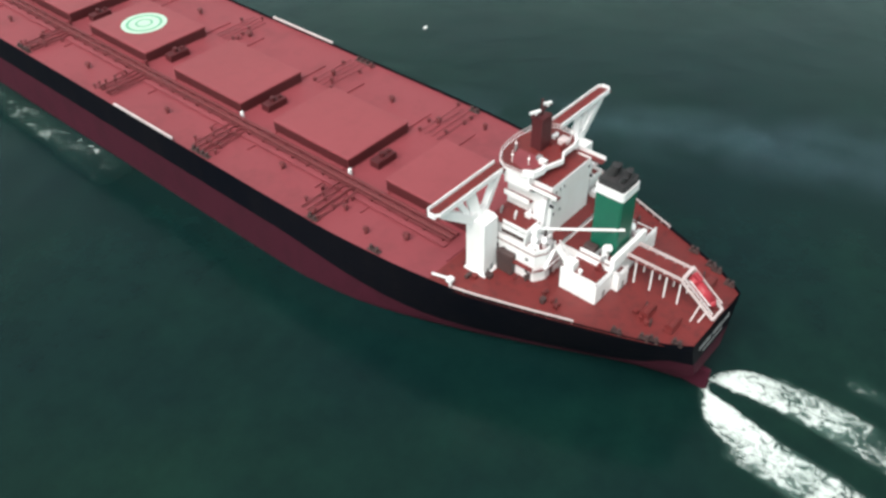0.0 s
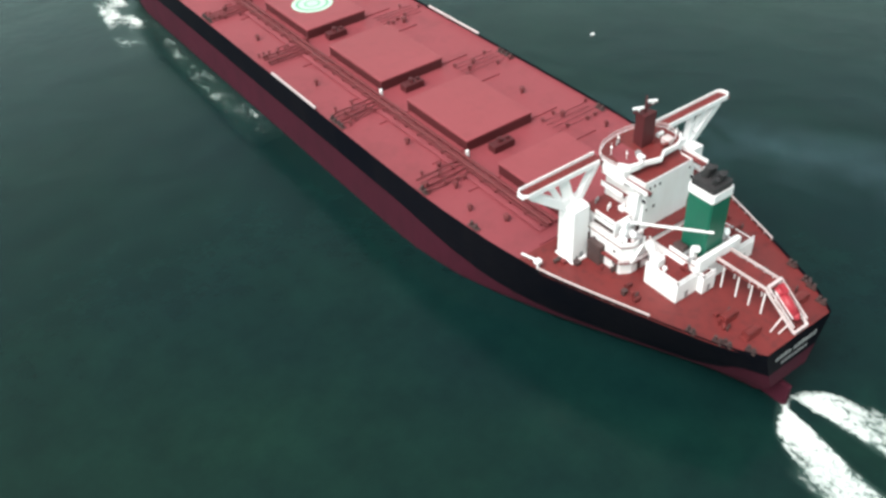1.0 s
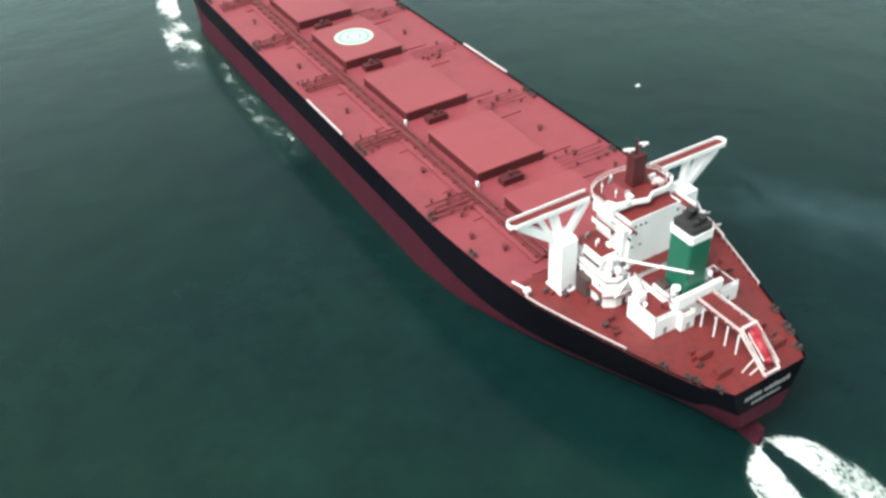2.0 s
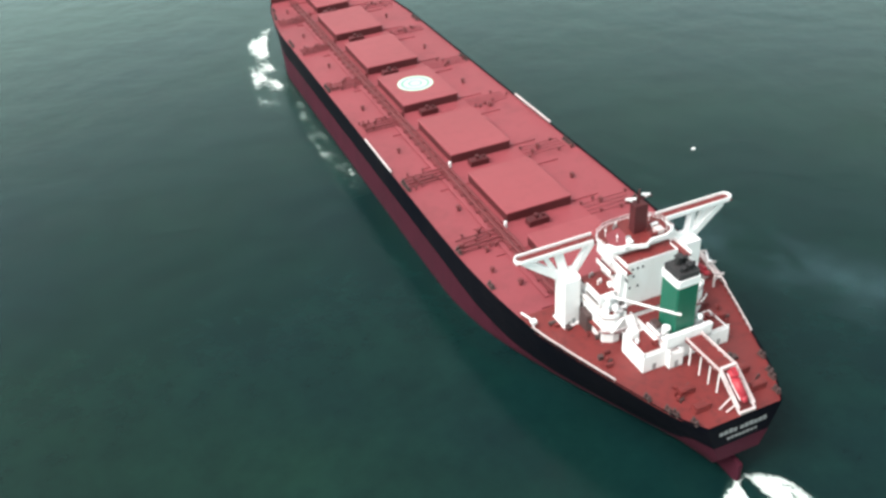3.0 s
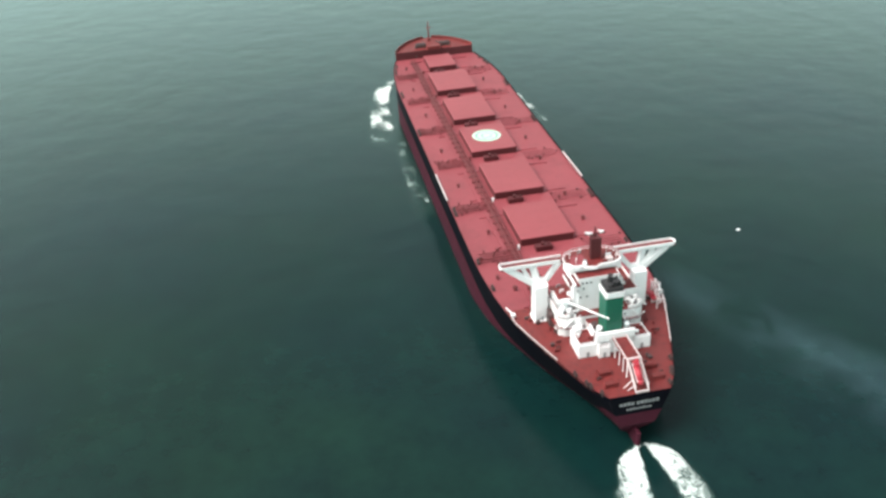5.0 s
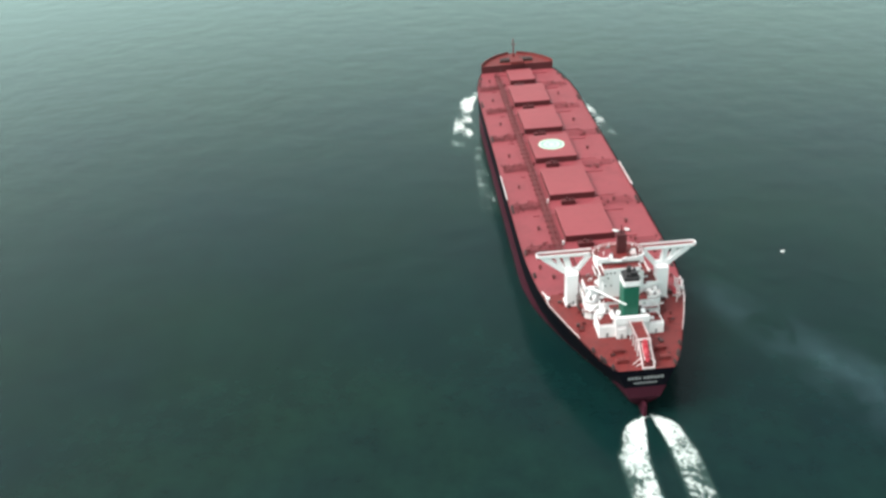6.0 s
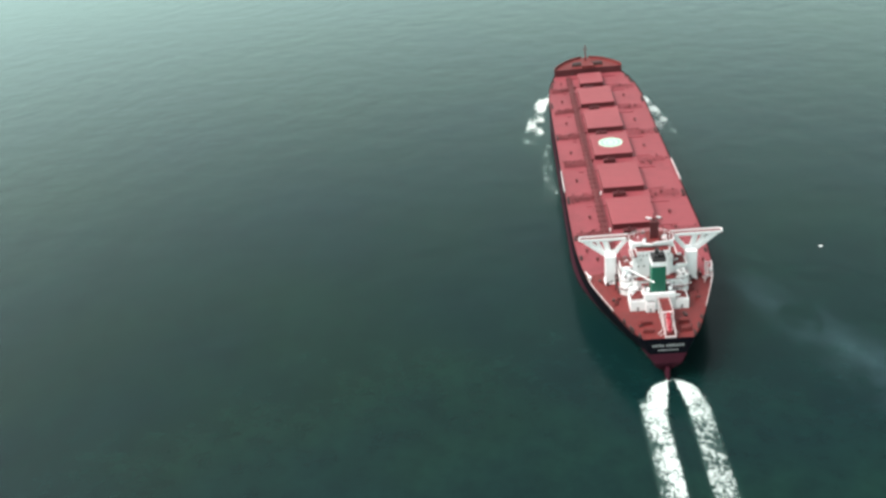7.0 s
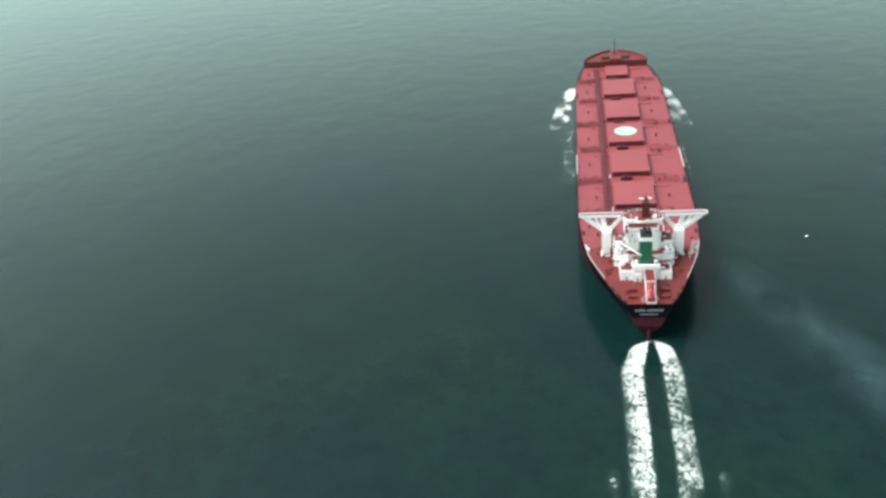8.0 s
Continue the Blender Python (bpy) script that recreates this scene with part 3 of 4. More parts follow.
# bridge wings on their Y-shaped towers
for side in (-1, 1):
    def X(v):
        return side * v
    wing = fresh()
    beam(wing, (X(9.5), 51.6, D + 22.0), (X(32.4), 51.6, D + 22.0), 3.4, 0.5)
    wing = part("bridge_wing", wing, AFT, ship, "long bridge wing with red walkway")
    part("wing_bulwark", parapet(fresh(), [(X(9.8), 53.2), (X(31.6), 53.2), (X(32.6), 52.4), (X(32.6), 50.8), (X(31.6), 50.0), (X(11.0), 50.0)], D + 21.8, 1.25, 0.26), WHITE, wing, "white solid wing bulwark")
    part("wing_girder", box(fresh(), min(X(9.5), X(31)), max(X(9.5), X(31)), 50.6, 52.6, D + 21.1, D + 21.75), WHITE, wing, "white girder under the wing")
    tower = fresh()
    tower_pts = [(-2.5, 46.8), (2.0, 46.8), (2.6, 48.2), (2.6, 50.4), (2.0, 51.9), (-2.5, 51.9)]
    prism(tower, [((X(18.4) - side * x), y) for x, y in tower_pts], D, D + 14.6)
    tower = part("wing_tower", tower, WHITE, ship, "white rounded tower under the bridge wing")
    arms = fresh()
    beam(arms, (X(19.3), 50.6, D + 13.4), (X(29.8), 51.4, D + 21.4), 1.7, 2.0)
    part("strut", arms, WHITE, tower, "white diagonal strut")
    arms = fresh()
    beam(arms, (X(17.2), 50.6, D + 13.4), (X(10.8), 51.4, D + 21.4), 1.4, 1.7)
    part("strut", arms, WHITE, tower, "white diagonal strut")
    arms = fresh()
    beam(arms, (X(18.8), 50.6, D + 13.6), (X(20.6), 51.4, D + 21.4), 1.4, 2.4)
    part("strut", arms, WHITE, tower, "white diagonal strut")
    arms = fresh()
    beam(arms, (X(21.8), 51, D + 16.4), (X(24.6), 51.2, D + 21.4), 1.0, 1.3)
    part("strut", arms, WHITE, tower, "white diagonal strut")
    web = fresh()
    prism_pts = [(X(15.9), D + 14.0), (X(21.0), D + 14.0), (X(22.6), D + 16.4), (X(15.2), D + 16.0)]
    lo = [web.verts.new((x, 50.0, z)) for x, z in prism_pts]
    hi = [web.verts.new((x, 51.2, z)) for x, z in prism_pts]
    web.faces.new(lo)
    web.faces.new(hi[::-1])
    for i in range(4):
        web.faces.new((lo[i], lo[(i + 1) % 4], hi[(i + 1) % 4], hi[i]))
    part("gusset", web, WHITE, tower, "white gusset plate")
    part("tower_door", box(fresh(), X(18.2) - 0.5, X(18.2) + 0.5, 46.7, 46.85, D, D + 2.1), GREY, tower, "grey steel door")
    part("tower_foot", box(fresh(), X(18.4) - 3.0, X(18.4) + 3.0, 46.2, 52.2, D, D + 0.5, 0.1), WHITE, tower)

# engine casing, funnel and aft houses
casing = part("engine_casing", box(fresh(), -6.2, 6.6, 23.2, 35.8, D, D + 6.2), WHITE, ship, "white engine casing")
part("roof_deck", box(fresh(), -6.3, 6.7, 23.1, 35.5, D + 6.2, D + 6.4), AFT, casing, "dark red casing roof")
part("parapet", parapet(fresh(), [(-6.0, 31.5), (-6.0, 23.9), (6.4, 23.9), (6.4, 31.5)], D + 6.4, 0.9, 0.3), WHITE, casing, "white casing parapet")
part("parapet", box(fresh(), -6.7, 6.9, 22.4, 23.6, D + 5.6, D + 8.9, 0.2), WHITE, casing, "white aft screen below the funnel")


def chamfered(x0, x1, y0, y1, c):
    return [(x0 + c, y0), (x1 - c, y0), (x1, y0 + c), (x1, y1 - c), (x1 - c, y1), (x0 + c, y1), (x0, y1 - c), (x0, y0 + c)]


funnel = part("funnel", prism(fresh(), chamfered(-3.3, 2.9, 24.3, 31.0, 0.35), D + 6.4, D + 21.6), GREEN, ship, "green funnel with pale band and black top")
part("funnel_band", prism(fresh(), chamfered(-3.5, 3.1, 24.1, 31.2, 0.4), D + 21.6, D + 23.7), WHITE, funnel, "white band round the funnel")
part("funnel_top", prism(fresh(), chamfered(-3.2, 2.8, 24.4, 30.9, 0.4), D + 23.7, D + 25.2), SOOT, funnel, "sooty black funnel top")
for x, y, r, h in ((-1.6, 26.2, 0.6, 1.8), (0.2, 26.4, 0.8, 2.4), (1.8, 26.8, 0.5, 1.7), (-0.6, 29.2, 0.95, 3.0), (1.5, 29.4, 0.6, 1.9)):
    part("exhaust_pipe", rod(fresh(), (x, y, D + 25.0), (x, y - 0.8, D + 25.0 + h), r, n=12), SOOT, funnel, "black exhaust pipe")
part("funnel_ladder", rail(fresh(), [(3.0, 24.8), (3.0, 30.4)], D + 17.0, 1.1, 0.15), WHITE, funnel)
for x in (-4.8, 4.8):
    v = fresh()
    rod(v, (x, 26, D + 6.4), (x, 26, D + 9.4), 0.7, n=10)
    rod(v, (x, 26, D + 9.2), (x, 24.9, D + 9.9), 0.85, n=10)
    part("casing_ventilator", v, WHITE, casing, "white cowl ventilator")
    part("casing_machinery", box(fresh(), x - 0.9, x + 0.9, 28.0, 31.0, D + 6.4, D + 8.4, 0.2), DARK, casing, "dark machinery beside the funnel")
for side, x0, x1, y0, y1, h in ((-1, -12.8, -6.25, 22.6, 32.0, 5.0), (-1, -6.2, -2.2, 21.0, 23.1, 4.4), (1, 6.75, 12.8, 22.8, 31.0, 4.6)):
    hs = part("aft_house", box(fresh(), x0, x1, y0, y1, D, D + h, 0.12), WHITE, ship, "white deckhouse on the aft deck")
    part("roof_deck", box(fresh(), x0 + 0.6, x1 - 0.6, y0 + 0.9, y1 - 0.5, D + h, D + h + 0.15), AFT, hs, "dark red roof")
    part("roof_rail", rail(fresh(), [(x0 + 0.2, y1), (x0 + 0.2, y0 + 0.2), (x1 - 0.2, y0 + 0.2)], D + h, 1.0, 0.2), WHITE, hs, "white roof rail")
    part("house_door", box(fresh(), (x0 + x1) / 2 - 0.5, (x0 + x1) / 2 + 0.5, y0 - 0.05, y0 + 0.05, D, D + 2.1), GREY, hs, "grey steel door")
part("roof_box", box(fresh(), -12.2, -9.8, 29.2, 31.6, D + 5.15, D + 7.4, 0.15), WHITE, ship, "white locker on the aft house")
stair = fresh()
for i in range(10):
    t = i / 9
    box(stair, -10.2, -8.4, 32.2 + 3.2 * t - 0.25, 32.2 + 3.2 * t + 0.25, D + 4.4 + 3.2 * t, D + 4.6 + 3.2 * t)
for x in (-10.3, -8.3):
    beam(stair, (x, 32.0, D + 5.2), (x, 35.6, D + 8.6), 0.2, 0.25)
part("stairway", stair, WHITE, ship, "white outside stairway")

# provision crane
crane = part("provision_crane", rod(fresh(), (-12.4, 39.4, D + 7.8), (-12.4, 39.4, D + 12.6), 0.8, 0.7, 12), WHITE, ship, "white provision crane with lowered jib")
j = fresh()
beam(j, (-12.4, 39.6, D + 12.4), (-2.4, 23.3, D + 14.2), 0.4, 0.45)
part("jib", j, WHITE, crane, "slim white crane jib")
part("crane_cab", box(fresh(), -13.3, -11.5, 38.4, 40.1, D + 11.4, D + 13.2, 0.2), WHITE, crane)

# free-fall lifeboat platform and ramp
platform = part("boat_platform", box(fresh(), -1.2, 3.7, 8.6, 22.4, D + 6.0, D + 6.4), AFT, ship, "red platform leading to the lifeboat ramp")
part("platform_rail", rail(fresh(), [(-1.1, 22.2), (-1.1, 8.8)], D + 6.4, 1.0, 0.22), RAILWHITE, platform, "white platform rail")
part("platform_rail", rail(fresh(), [(3.6, 22.2), (3.6, 8.8)], D + 6.4, 1.0, 0.22), RAILWHITE, platform, "white platform rail")
for y in (9.2, 12.5, 16, 20):
    for x in (-1.0, 3.5):
        part("platform_leg", rod(fresh(), (x, y, D), (x, y, D + 6.0), 0.2), WHITE, platform, "white leg")
ramp = fresh()
for x in (-1.7, 2.6):
    beam(ramp, (x, 7.6, D + 6.9), (x, -0.8, D + 0.7), 0.36, 0.6)
    beam(ramp, (x, 7.6, D + 8.3), (x, -0.4, D + 2.2), 0.28, 0.3)
    for t in (0.1, 0.35, 0.6, 0.85):
        y, z = 7.6 - 8.2 * t, D + 6.9 - 6.2 * t
        rod(ramp, (x, y, z), (x, y, z + 1.5), 0.14)
beam(ramp, (-1.7, -0.8, D + 0.8), (2.6, -0.8, D + 0.8), 0.5, 0.7)
beam(ramp, (-1.7, 7.4, D + 7.9), (2.6, 7.4, D + 7.9), 0.7, 0.6)
for x, xs in ((-1.7, -4.4), (2.6, 4.2)):
    rod(ramp, (x, 2.6, D + 3.2), (xs, 3.0, D), 0.2)
    rod(ramp, (x, 1.0, D + 2.0), (xs * 0.8, 1.6, D), 0.2)
bmesh.ops.translate(ramp, vec=(0.5, 1.4, 0), verts=ramp.verts)
part("boat_ramp", ramp, RAILWHITE, ship, "white sloping lifeboat launching ramp")

lifeboat = new("lifeboat")
tagged(lifeboat, "red enclosed free-fall lifeboat on the white stern ramp", "lifeboat")
lb = fresh()
for a, b, r in ((0.0, 0.16, (0.35, 0.95)), (0.16, 0.75, (0.95, 1.05)), (0.75, 1.0, (1.05, 0.75))):
    p = [Vector((0.45, 0.2 + 6.4 * t, D + 2.6 + 4.85 * t)) for t in (a, b)]
    rod(lb, p[0], p[1], r[0] * 1.2, r[1] * 1.2, 14)
bmesh.ops.translate(lb, vec=(0.5, 1.4, 0), verts=lb.verts)
part("lifeboat_hull", lb, ORANGE, lifeboat, smooth=True)
lb = fresh()
beam(lb, (0.45, 4.4, D + 7.3), (0.45, 6.2, D + 8.6), 1.2, 0.9)
bmesh.ops.translate(lb, vec=(0.5, 1.4, 0), verts=lb.verts)
part("conning_hatch", lb, ORANGE, lifeboat)
lb = fresh()
beam(lb, (-0.75, 0.9, D + 3.2), (-0.75, 6.2, D + 7.2), 0.15, 0.3)
beam(lb, (1.65, 0.9, D + 3.2), (1.65, 6.2, D + 7.2), 0.15, 0.3)
bmesh.ops.translate(lb, vec=(0.5, 1.4, 0), verts=lb.verts)
part("rubbing_strip", lb, WHITE, lifeboat)


# galleries round the houses
WIDER = [(-16.4, 50), (-16.4, 36.7), (-13.4, 34.7), (13.4, 34.7), (16.4, 36.7), (16.4, 50)]
ledge = part("gallery", prism(fresh(), WIDER[1:5], D + 3.7, D + 3.9), AFT, house, "narrow red gallery round the house")
part("gallery_rail", rail(fresh(), WIDER[1:5], D + 3.9, 1.0, 0.12), WHITE, ledge, "thin white gallery rail")
for side in (-1, 1):
    part("gallery", box(fresh(), side * 15.9 - 0.6, side * 15.9 + 0.6, 36.9, 50, D + 3.704, D + 3.904), AFT, house, "narrow red gallery round the house")
    inner = -8.0 if side < 0 else 8.0
    for z in (D + 15.4, D + 18.9):
        shelf = part("gallery", box(fresh(), min(inner, inner + side * 1.7), max(inner, inner + side * 1.7), 43.4, 50.2, z, z + 0.2), AFT, block, "red side gallery")
        part("gallery_bulwark", parapet(fresh(), [(inner + side * 1.7, 43.4), (inner + side * 1.7, 50.2)], z, 1.3, 0.16), WHITE, shelf, "white gallery bulwark")
    part("ladder", beam(fresh(), (side * 14.0, 35.3, D + 3.9), (side * 10.6, 35.3, D + 7.7), 0.7, 0.18), WHITE, house, "white inclined ladder")
    for y, z in ((38.5, D), (44.6, D), (47.6, D + 3.9)):
        part("house_door", box(fresh(), side * 15.3 - 0.07, side * 15.3 + 0.07, y - 0.55, y + 0.55, z + 0.1, z + 2.2), DARK, house, "dark open doorway")
for x, z in ((-10.6, D), (-4.6, D + 3.9), (10.0, D)):
    part("house_door", box(fresh(), x - 0.55, x + 0.55, 35.73, 35.87, z + 0.1, z + 2.2), DARK, house, "dark open doorway")


def clutter(parent, rng, x0, x1, y0, y1, z, count, mats, tall=1.6):
    """Lockers, raft canisters, ventilators and bent pipes standing about on a deck."""
    for _ in range(count):
        x, y, mat, h = rng.uniform(x0, x1), rng.uniform(y0, y1), rng.choice(mats), rng.uniform(0.7, tall)
        kind, item = rng.choice(("locker", "raft_canister", "small_ventilator", "bent_pipe")), fresh()
        if kind == "locker":
            w, l = rng.uniform(0.4, 0.9), rng.uniform(0.4, 1.1)
            box(item, x - w, x + w, y - l, y + l, z, z + h, 0.08)
            box(item, x - w - 0.06, x + w + 0.06, y - l - 0.06, y + l + 0.06, z + h, z + h + 0.1)
        elif kind == "raft_canister":
            rod(item, (x - 0.9, y, z + 0.75), (x + 0.9, y, z + 0.75), 0.45, n=10)
            box(item, x - 0.7, x - 0.5, y - 0.45, y + 0.45, z, z + 0.5)
            box(item, x + 0.5, x + 0.7, y - 0.45, y + 0.45, z, z + 0.5)
        elif kind == "small_ventilator":
            rod(item, (x, y, z), (x, y, z + h), 0.3, n=8)
            rod(item, (x, y, z + h - 0.1), (x, y, z + h + 0.35), 0.6, 0.4, 10)
        else:
            rod(item, (x, y, z), (x, y, z + h), 0.2, n=7)
            rod(item, (x, y, z + h), (x + 1.2, y + 0.5, z + h), 0.2, n=7)
            rod(item, (x + 1.2, y + 0.5, z + h), (x + 1.2, y + 0.5, z), 0.2, n=7)
        part(kind, item, mat, parent)


mixed = random.Random(21)
for side in (-1, 1):
    for parent, xa, xb, y0, y1, z, count, mats, tall in (
            (house, 8.8, 14.2, 36.6, 39.8, D + 7.85, 6, (WHITE, WHITE, GREY, DARK), 2.2),
            (tier, 9.2, 13.8, 41.4, 49.2, D + 12.15, 4, (WHITE, AFT, GREY), 1.6),
            (casing, 3.9, 5.6, 25.0, 33.0, D + 6.4, 3, (WHITE, DARK, GREY), 2.0),
            (ship, 13.8, 19.5, 28.0, 41.0, D, 7, (AFT, DARK, AFT), 1.5),
            (ship, 4.0, 11.0, 8.5, 20.0, D, 5, (AFT, AFT, DARK), 1.2),
            (ship, 18.0, 24.0, 44.0, 54.0, D, 5, (AFT, DARK, AFT), 1.4),
            (roof, 2.5, 7.5, 44.0, 52.0, D + 22.76, 3, (WHITE, AFT, GREY), 1.2)):
        clutter(parent, mixed, min(side * xa, side * xb), max(side * xa, side * xb), y0, y1, z, count, mats, tall)
    # cowls and a fan box on the aft house roofs
    clutter(ship, mixed, -11.6 if side < 0 else 7.8, -7.4 if side < 0 else 11.6, 24.4, 28.6, D + (5.15 if side < 0 else 4.75), 3, (WHITE, GREY, AFT), 1.5)

# ---- foam ----
def foam_material():
    """Froth: closed where it is dense, torn into streaks and thin milky water where it is not."""
    m, nt, b = nodes_of("sea foam")
    tc = nt.nodes.new("ShaderNodeTexCoord")
    mp = nt.nodes.new("ShaderNodeMapping")
    mp.inputs["Scale"].default_value = (1.0, 0.7, 1.0)
    nt.links.new(tc.outputs["Object"], mp.inputs[0])
    n1 = noise_node(nt, mp.outputs[0], 0.75, 7.0, 0.72)
    n1.inputs["Distortion"].default_value = 0.8
    n2 = noise_node(nt, tc.outputs["Object"], 0.14, 3.0, 0.5)
    at = nt.nodes.new("ShaderNodeAttribute")
    at.attribute_name = "foam"

    def calc(op, *values):
        n = nt.nodes.new("ShaderNodeMath")
        n.operation = op
        for socket, value in zip(n.inputs, values):
            if isinstance(value, float):
                socket.default_value = value
            else:
                nt.links.new(value, socket)
        return n.outputs[0]
    level = calc("ADD", calc("MULTIPLY_ADD", n2.outputs[0], 0.5, n1.outputs[0]), at.outputs["Fac"])
    cover = nt.nodes.new("ShaderNodeMapRange")
    cover.inputs["From Min"].default_value, cover.inputs["From Max"].default_value = 0.94, 1.18
    nt.links.new(level, cover.inputs["Value"])
    strength = nt.nodes.new("ShaderNodeMapRange")
    strength.inputs["From Min"].default_value, strength.inputs["From Max"].default_value = 0.0, 0.42
    strength.inputs["To Min"].default_value, strength.inputs["To Max"].default_value = 0.25, 1.0
    nt.links.new(at.outputs["Fac"], strength.inputs["Value"])
    milky = calc("MULTIPLY", at.outputs["Fac"], 0.28)
    alpha = calc("MAXIMUM", calc("MULTIPLY", cover.outputs[0], strength.outputs[0]), milky)
    tint = ramp_node(nt, cover.outputs[0], [(0.0, (0.22, 0.4, 0.34)), (0.5, (0.66, 0.74, 0.71))])
    nt.links.new(tint.outputs[0], b.inputs["Base Color"])
    b.inputs["Roughness"].default_value = 0.9
    clear = nt.nodes.new("ShaderNodeBsdfTransparent")
    mx = nt.nodes.new("ShaderNodeMixShader")
    nt.links.new(alpha, mx.inputs[0])
    nt.links.new(clear.outputs[0], mx.inputs[1])
    nt.links.new(b.outputs[0], mx.inputs[2])
    nt.links.new(mx.outputs[0], nt.nodes["Material Output"].inputs["Surface"])
    return m


FOAM = foam_material()


def foam_sheet(name, x0, x1, y0, y1, step, density, label, height=0.12):
    """A low, uneven sheet of froth; density(x, y) from 0 to 1 says how closed it is."""
    nx, ny = int((x1 - x0) / step) + 1, int((y1 - y0) / step) + 1
    verts, dens = [], []
    for j in range(ny + 1):
        for i in range(nx + 1):
            x, y = x0 + (x1 - x0) * i / nx, y0 + (y1 - y0) * j / ny
            d = density(x, y)
            dens.append(d)
            z = 0.06 + height * max(0.0, d) * (1 + noise.noise((x * 0.5, y * 0.5, 1.0)))
            verts.append((x * S, y * S, z))
    faces = []
    for j in range(ny):
        for i in range(nx):
            q = (j * (nx + 1) + i, j * (nx + 1) + i + 1, (j + 1) * (nx + 1) + i + 1, (j + 1) * (nx + 1) + i)
            if max(dens[k] for k in q) > 0.02:
                faces.append(q)
    me = bpy.data.meshes.new(name)
    me.from_pydata(verts, [], faces)
    me.attributes.new("foam", "FLOAT", "POINT").data.foreach_set("value", dens)
    me.materials.append(FOAM)
    ob = new(name, me)
    return tagged(ob, label, "foam", kind="stuff")


def bump01(v, a, b, soft):
    return max(0.0, min(1.0, (v - a) / soft, (b - v) / soft))


def wake_density(x, y):
    """Two bands that start as an arch behind the rudder and trail astern."""
    d = -y
    if d < -1.5:
        return 0.0
    wob = 3.0 * noise.noise((x * 0.1, y * 0.06, 3.0)) * min(1.0, d / 12.0 + 0.2)
    mid = 1.2 - 0.05 * d
    out = 14.4 * (1 - math.exp(-(d + 1.3) / 6.0)) + 0.022 * d + wob
    inn = 0.5 + 2.7 * (1 - math.exp(-d / 14.0)) + 0.006 * d + 0.4 * wob
    ax = abs(x - mid)
    if d < 2.5:
        inn -= (2.5 - d) * 1.3
    v = bump01(ax, inn, out, 1.2 + 0.015 * d)
    share = min(1.0, max(0.0, (ax - inn) / max(out - inn, 0.1)))
    rim = min(1.0, max(0.0, (share - 0.4) / 0.55))
    port = x < mid
    solid = (0.25 if port else 0.21) + (0.36 if port else 0.32) * math.exp(-d / (32.0 if port else 26.0))
    lacy = 0.13 + 0.24 * math.exp(-d / 28.0)
    return v * (solid + (lacy - solid) * rim) * max(0.0, 1 - d / 330.0) * (1 - 0.22 * min(1.0, max(0.0, d - 25.0) / 50.0))


def fleck_density(x, y):
    d = -y
    ax = abs(x - 0.5)
    v = bump01(ax, 17 + 0.06 * d, 23 + 0.08 * d, 2.5) * bump01(d, 18, 120, 12)
    return v * (0.06 + 0.4 * noise.noise((x * 0.09, y * 0.05, 9.0)))


WAKE_HEAD = 34.0
head = foam_sheet("wake_foam", -17, 18, -WAKE_HEAD, 1.6, 0.6, lambda x, y: wake_density(x, y) * bump01(-y, -3, WAKE_HEAD, 8), "white churned propeller wash arching behind the stern", 0.5)
slices = []
for i in range(11):
    yb = 43.0 - 7.0 * i  # forward end of this stretch of churned water

    def sliced(x, y, yb=yb):
        return wake_density(x, -27.0) * bump01(y, yb - 10.0, yb + 2.0, 3.0)
    slices.append((foam_sheet("wake_foam", -22, 23, yb - 10, yb + 2, 0.8, sliced, "white broken foam trailing in the ship's wake", 0.25), yb))
trail = foam_sheet("wake_foam", -34, 35, -215, -24, 1.0, lambda x, y: max(wake_density(x, y), fleck_density(x, y)) * bump01(-y, 23, 230, 4.0),
                   "white broken foam trailing in the ship's wake", 0.25)


def bow_density(x, y):
    ax = abs(x)
    s = 375 - y
    mid = 25.5 + 14.0 * (1 - math.exp(-max(s, 0) / 20.0)) + 0.07 * max(s, 0)
    if s < -8:
        return 0.0
    wide = 6.0 + 0.03 * s
    v = bump01(ax, mid - wide, mid + wide, 2.5) * bump01(s, -2, 220, 9) * max(0.0, min(1.0, (122 - s) / 45.0))
    n = noise.noise((x * 0.08, y * 0.06, 5.0))
    lace = bump01(ax, 33.0, 39.5 + 0.03 * s, 2.5) * bump01(s, 45, 205, 20) * (0.16 + 0.2 * noise.noise((x * 0.2, y * 0.035, 7.0)))
    torn = noise.noise((x * 0.14, y * 0.075, 2.0))
    return max(v * (0.4 + 0.34 * n + 0.42 * torn) * (1 - 0.003 * s), lace)


bow_foam = foam_sheet("bow_wave", -62, -20, 165, 378, 1.0, bow_density, "white broken bow wave peeling off the hull", 0.6)
bow_foam_2 = foam_sheet("bow_wave", 20, 62, 165, 378, 1.0, bow_density, "white broken bow wave peeling off the hull", 0.6)


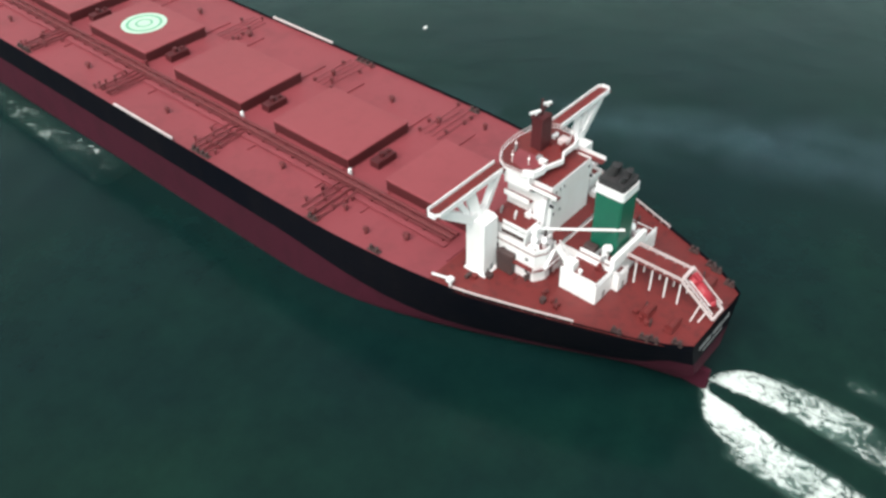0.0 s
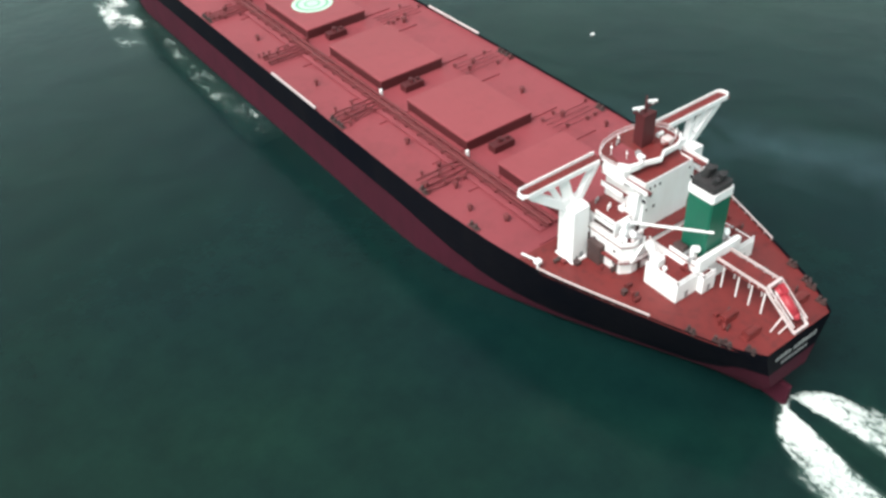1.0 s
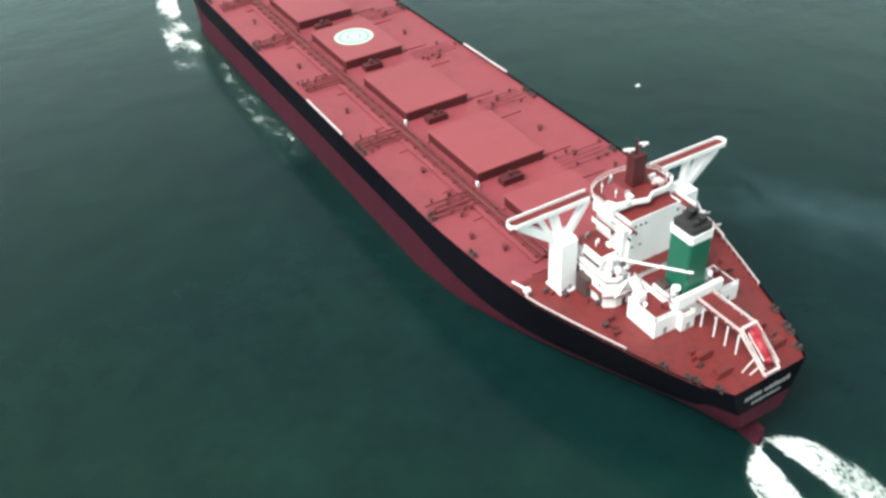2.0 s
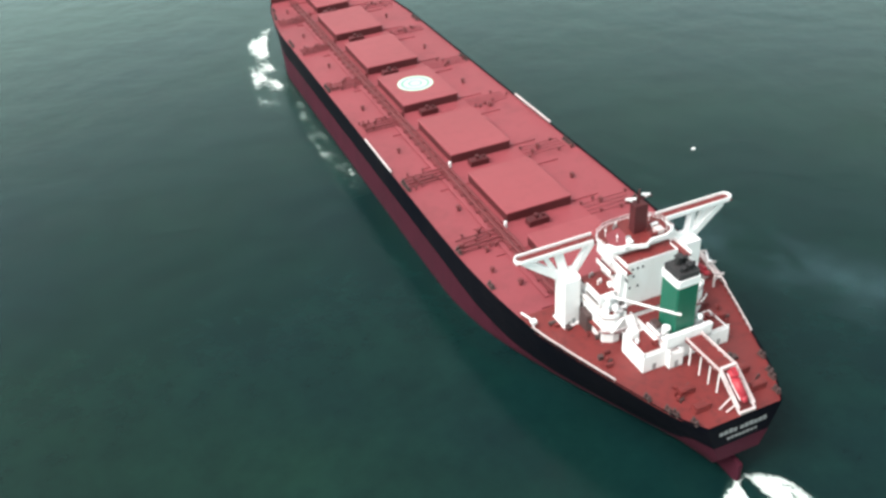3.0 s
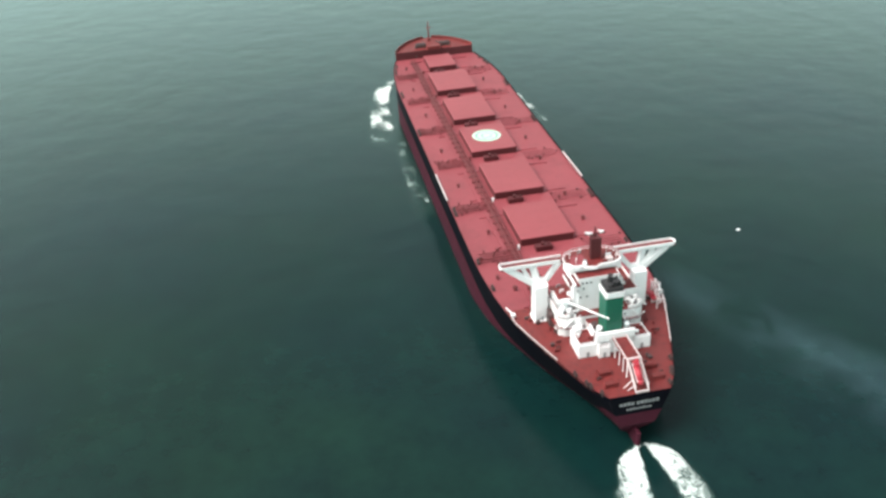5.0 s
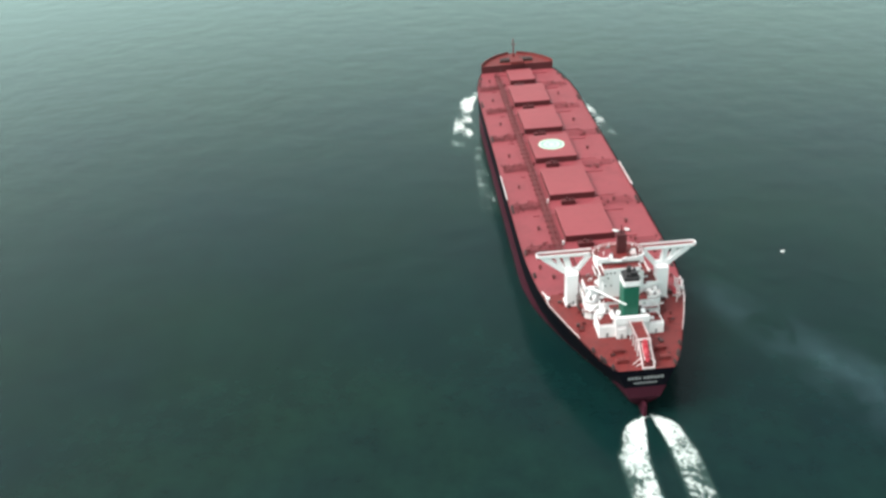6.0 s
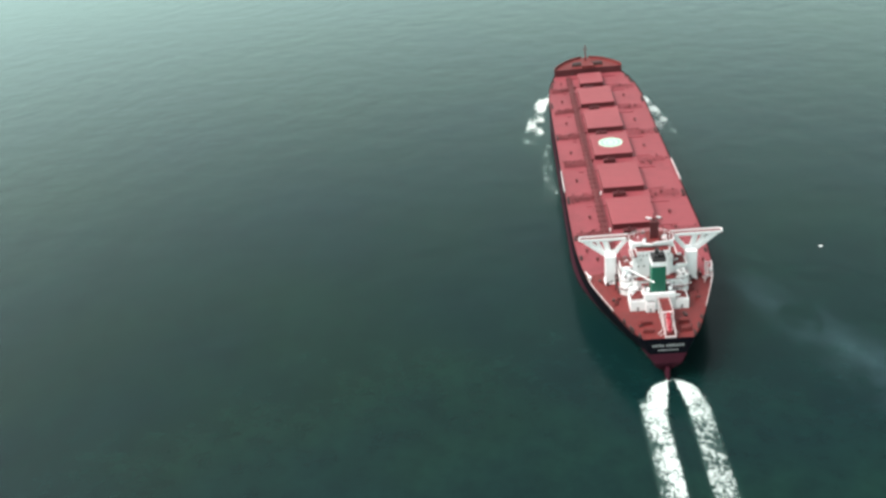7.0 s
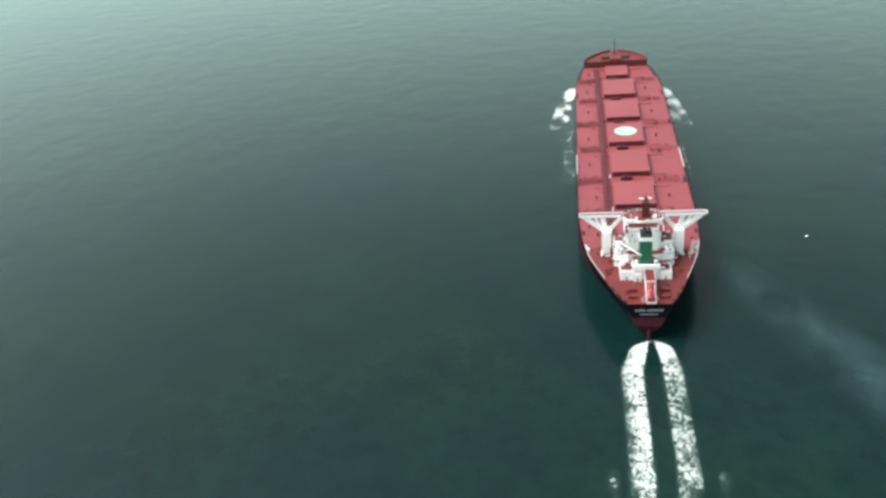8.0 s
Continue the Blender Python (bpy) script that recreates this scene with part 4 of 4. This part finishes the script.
def haze_material():
    m, nt, b = nodes_of("exhaust haze")
    tc = nt.nodes.new("ShaderNodeTexCoord")
    n1 = noise_node(nt, tc.outputs["Object"], 0.05, 5.0, 0.6)
    at = nt.nodes.new("ShaderNodeAttribute")
    at.attribute_name = "foam"
    spread = ramp_node(nt, n1.outputs[0], [(0.35, (0, 0, 0)), (0.75, (1, 1, 1))])
    mul = nt.nodes.new("ShaderNodeMath")
    mul.operation = "MULTIPLY"
    nt.links.new(spread.outputs[0], mul.inputs[0])
    nt.links.new(at.outputs["Fac"], mul.inputs[1])
    b.inputs["Base Color"].default_value = (0.2, 0.36, 0.44, 1)
    b.inputs["Roughness"].default_value = 1.0
    clear = nt.nodes.new("ShaderNodeBsdfTransparent")
    mx = nt.nodes.new("ShaderNodeMixShader")
    nt.links.new(mul.outputs[0], mx.inputs[0])
    nt.links.new(clear.outputs[0], mx.inputs[1])
    nt.links.new(b.outputs[0], mx.inputs[2])
    nt.links.new(mx.outputs[0], nt.nodes["Material Output"].inputs["Surface"])
    return m


def haze_density(x, y):
    mid = 52 + (128 - y) * 0.5
    wide = 17 + 0.12 * (128 - y)
    v = max(0.0, 1 - abs(x - mid) / wide)
    return 0.17 * v * v * (3 - 2 * v) * bump01(y, -60, 150, 45)


haze = foam_sheet("exhaust_haze", 25, 170, -60, 150, 4.0, haze_density, "thin bluish exhaust haze hanging low over the water", 0.3)
haze.data.materials[0] = haze_material()
tagged(haze, category="smoke")

# a small white launch off the starboard side
launch = new("skiff")
tagged(launch, "tiny white skiff with low cabin drifting beside the ship", "boat")
b = fresh()
prism(b, [(-0.36, -0.8), (0.36, -0.8), (0.4, 0.3), (0.22, 0.75), (0, 1.0), (-0.22, 0.75), (-0.4, 0.3)], -0.15, 0.45)
part("launch_hull", b, WHITE, launch)
b = box(fresh(), -0.3, 0.3, -0.6, 0.2, 0.45, 0.85, 0.06)
part("launch_cabin", b, WHITE, launch)
launch.matrix_basis = pose(94.0 * S, 162.0 * S, 0, 0, 0, 75)


def motions():
    times = [i * 0.5 for i in range(17)]
    for thing in (ship, lifeboat, head, bow_foam, bow_foam_2):
        walk(thing, [(t, Matrix.Translation(advance(t))) for t in times])
    # foam boils up to the surface once the stern has passed and then stays in the water
    for ob, front in slices:
        reach = (front + 14.0) * S / SPEED
        walk(ob, [(t, pose(0, 0, -0.7 * min(1.0, max(0.0, (reach - t) / 1.0)))) for t in times])
    drift = [(0.0, 91.5, 165.0), (3.5, 91.5, 164.0), (4.5, 95.0, 161.0), (5.5, 99.5, 157.2), (6.0, 97.5, 156.2), (7.0, 97.2, 159.0), (8.0, 96.5, 163.2)]
    walk(launch, [(t, pose(x * S, y * S, 0, 0, 0, 75)) for t, x, y in drift])


motions()
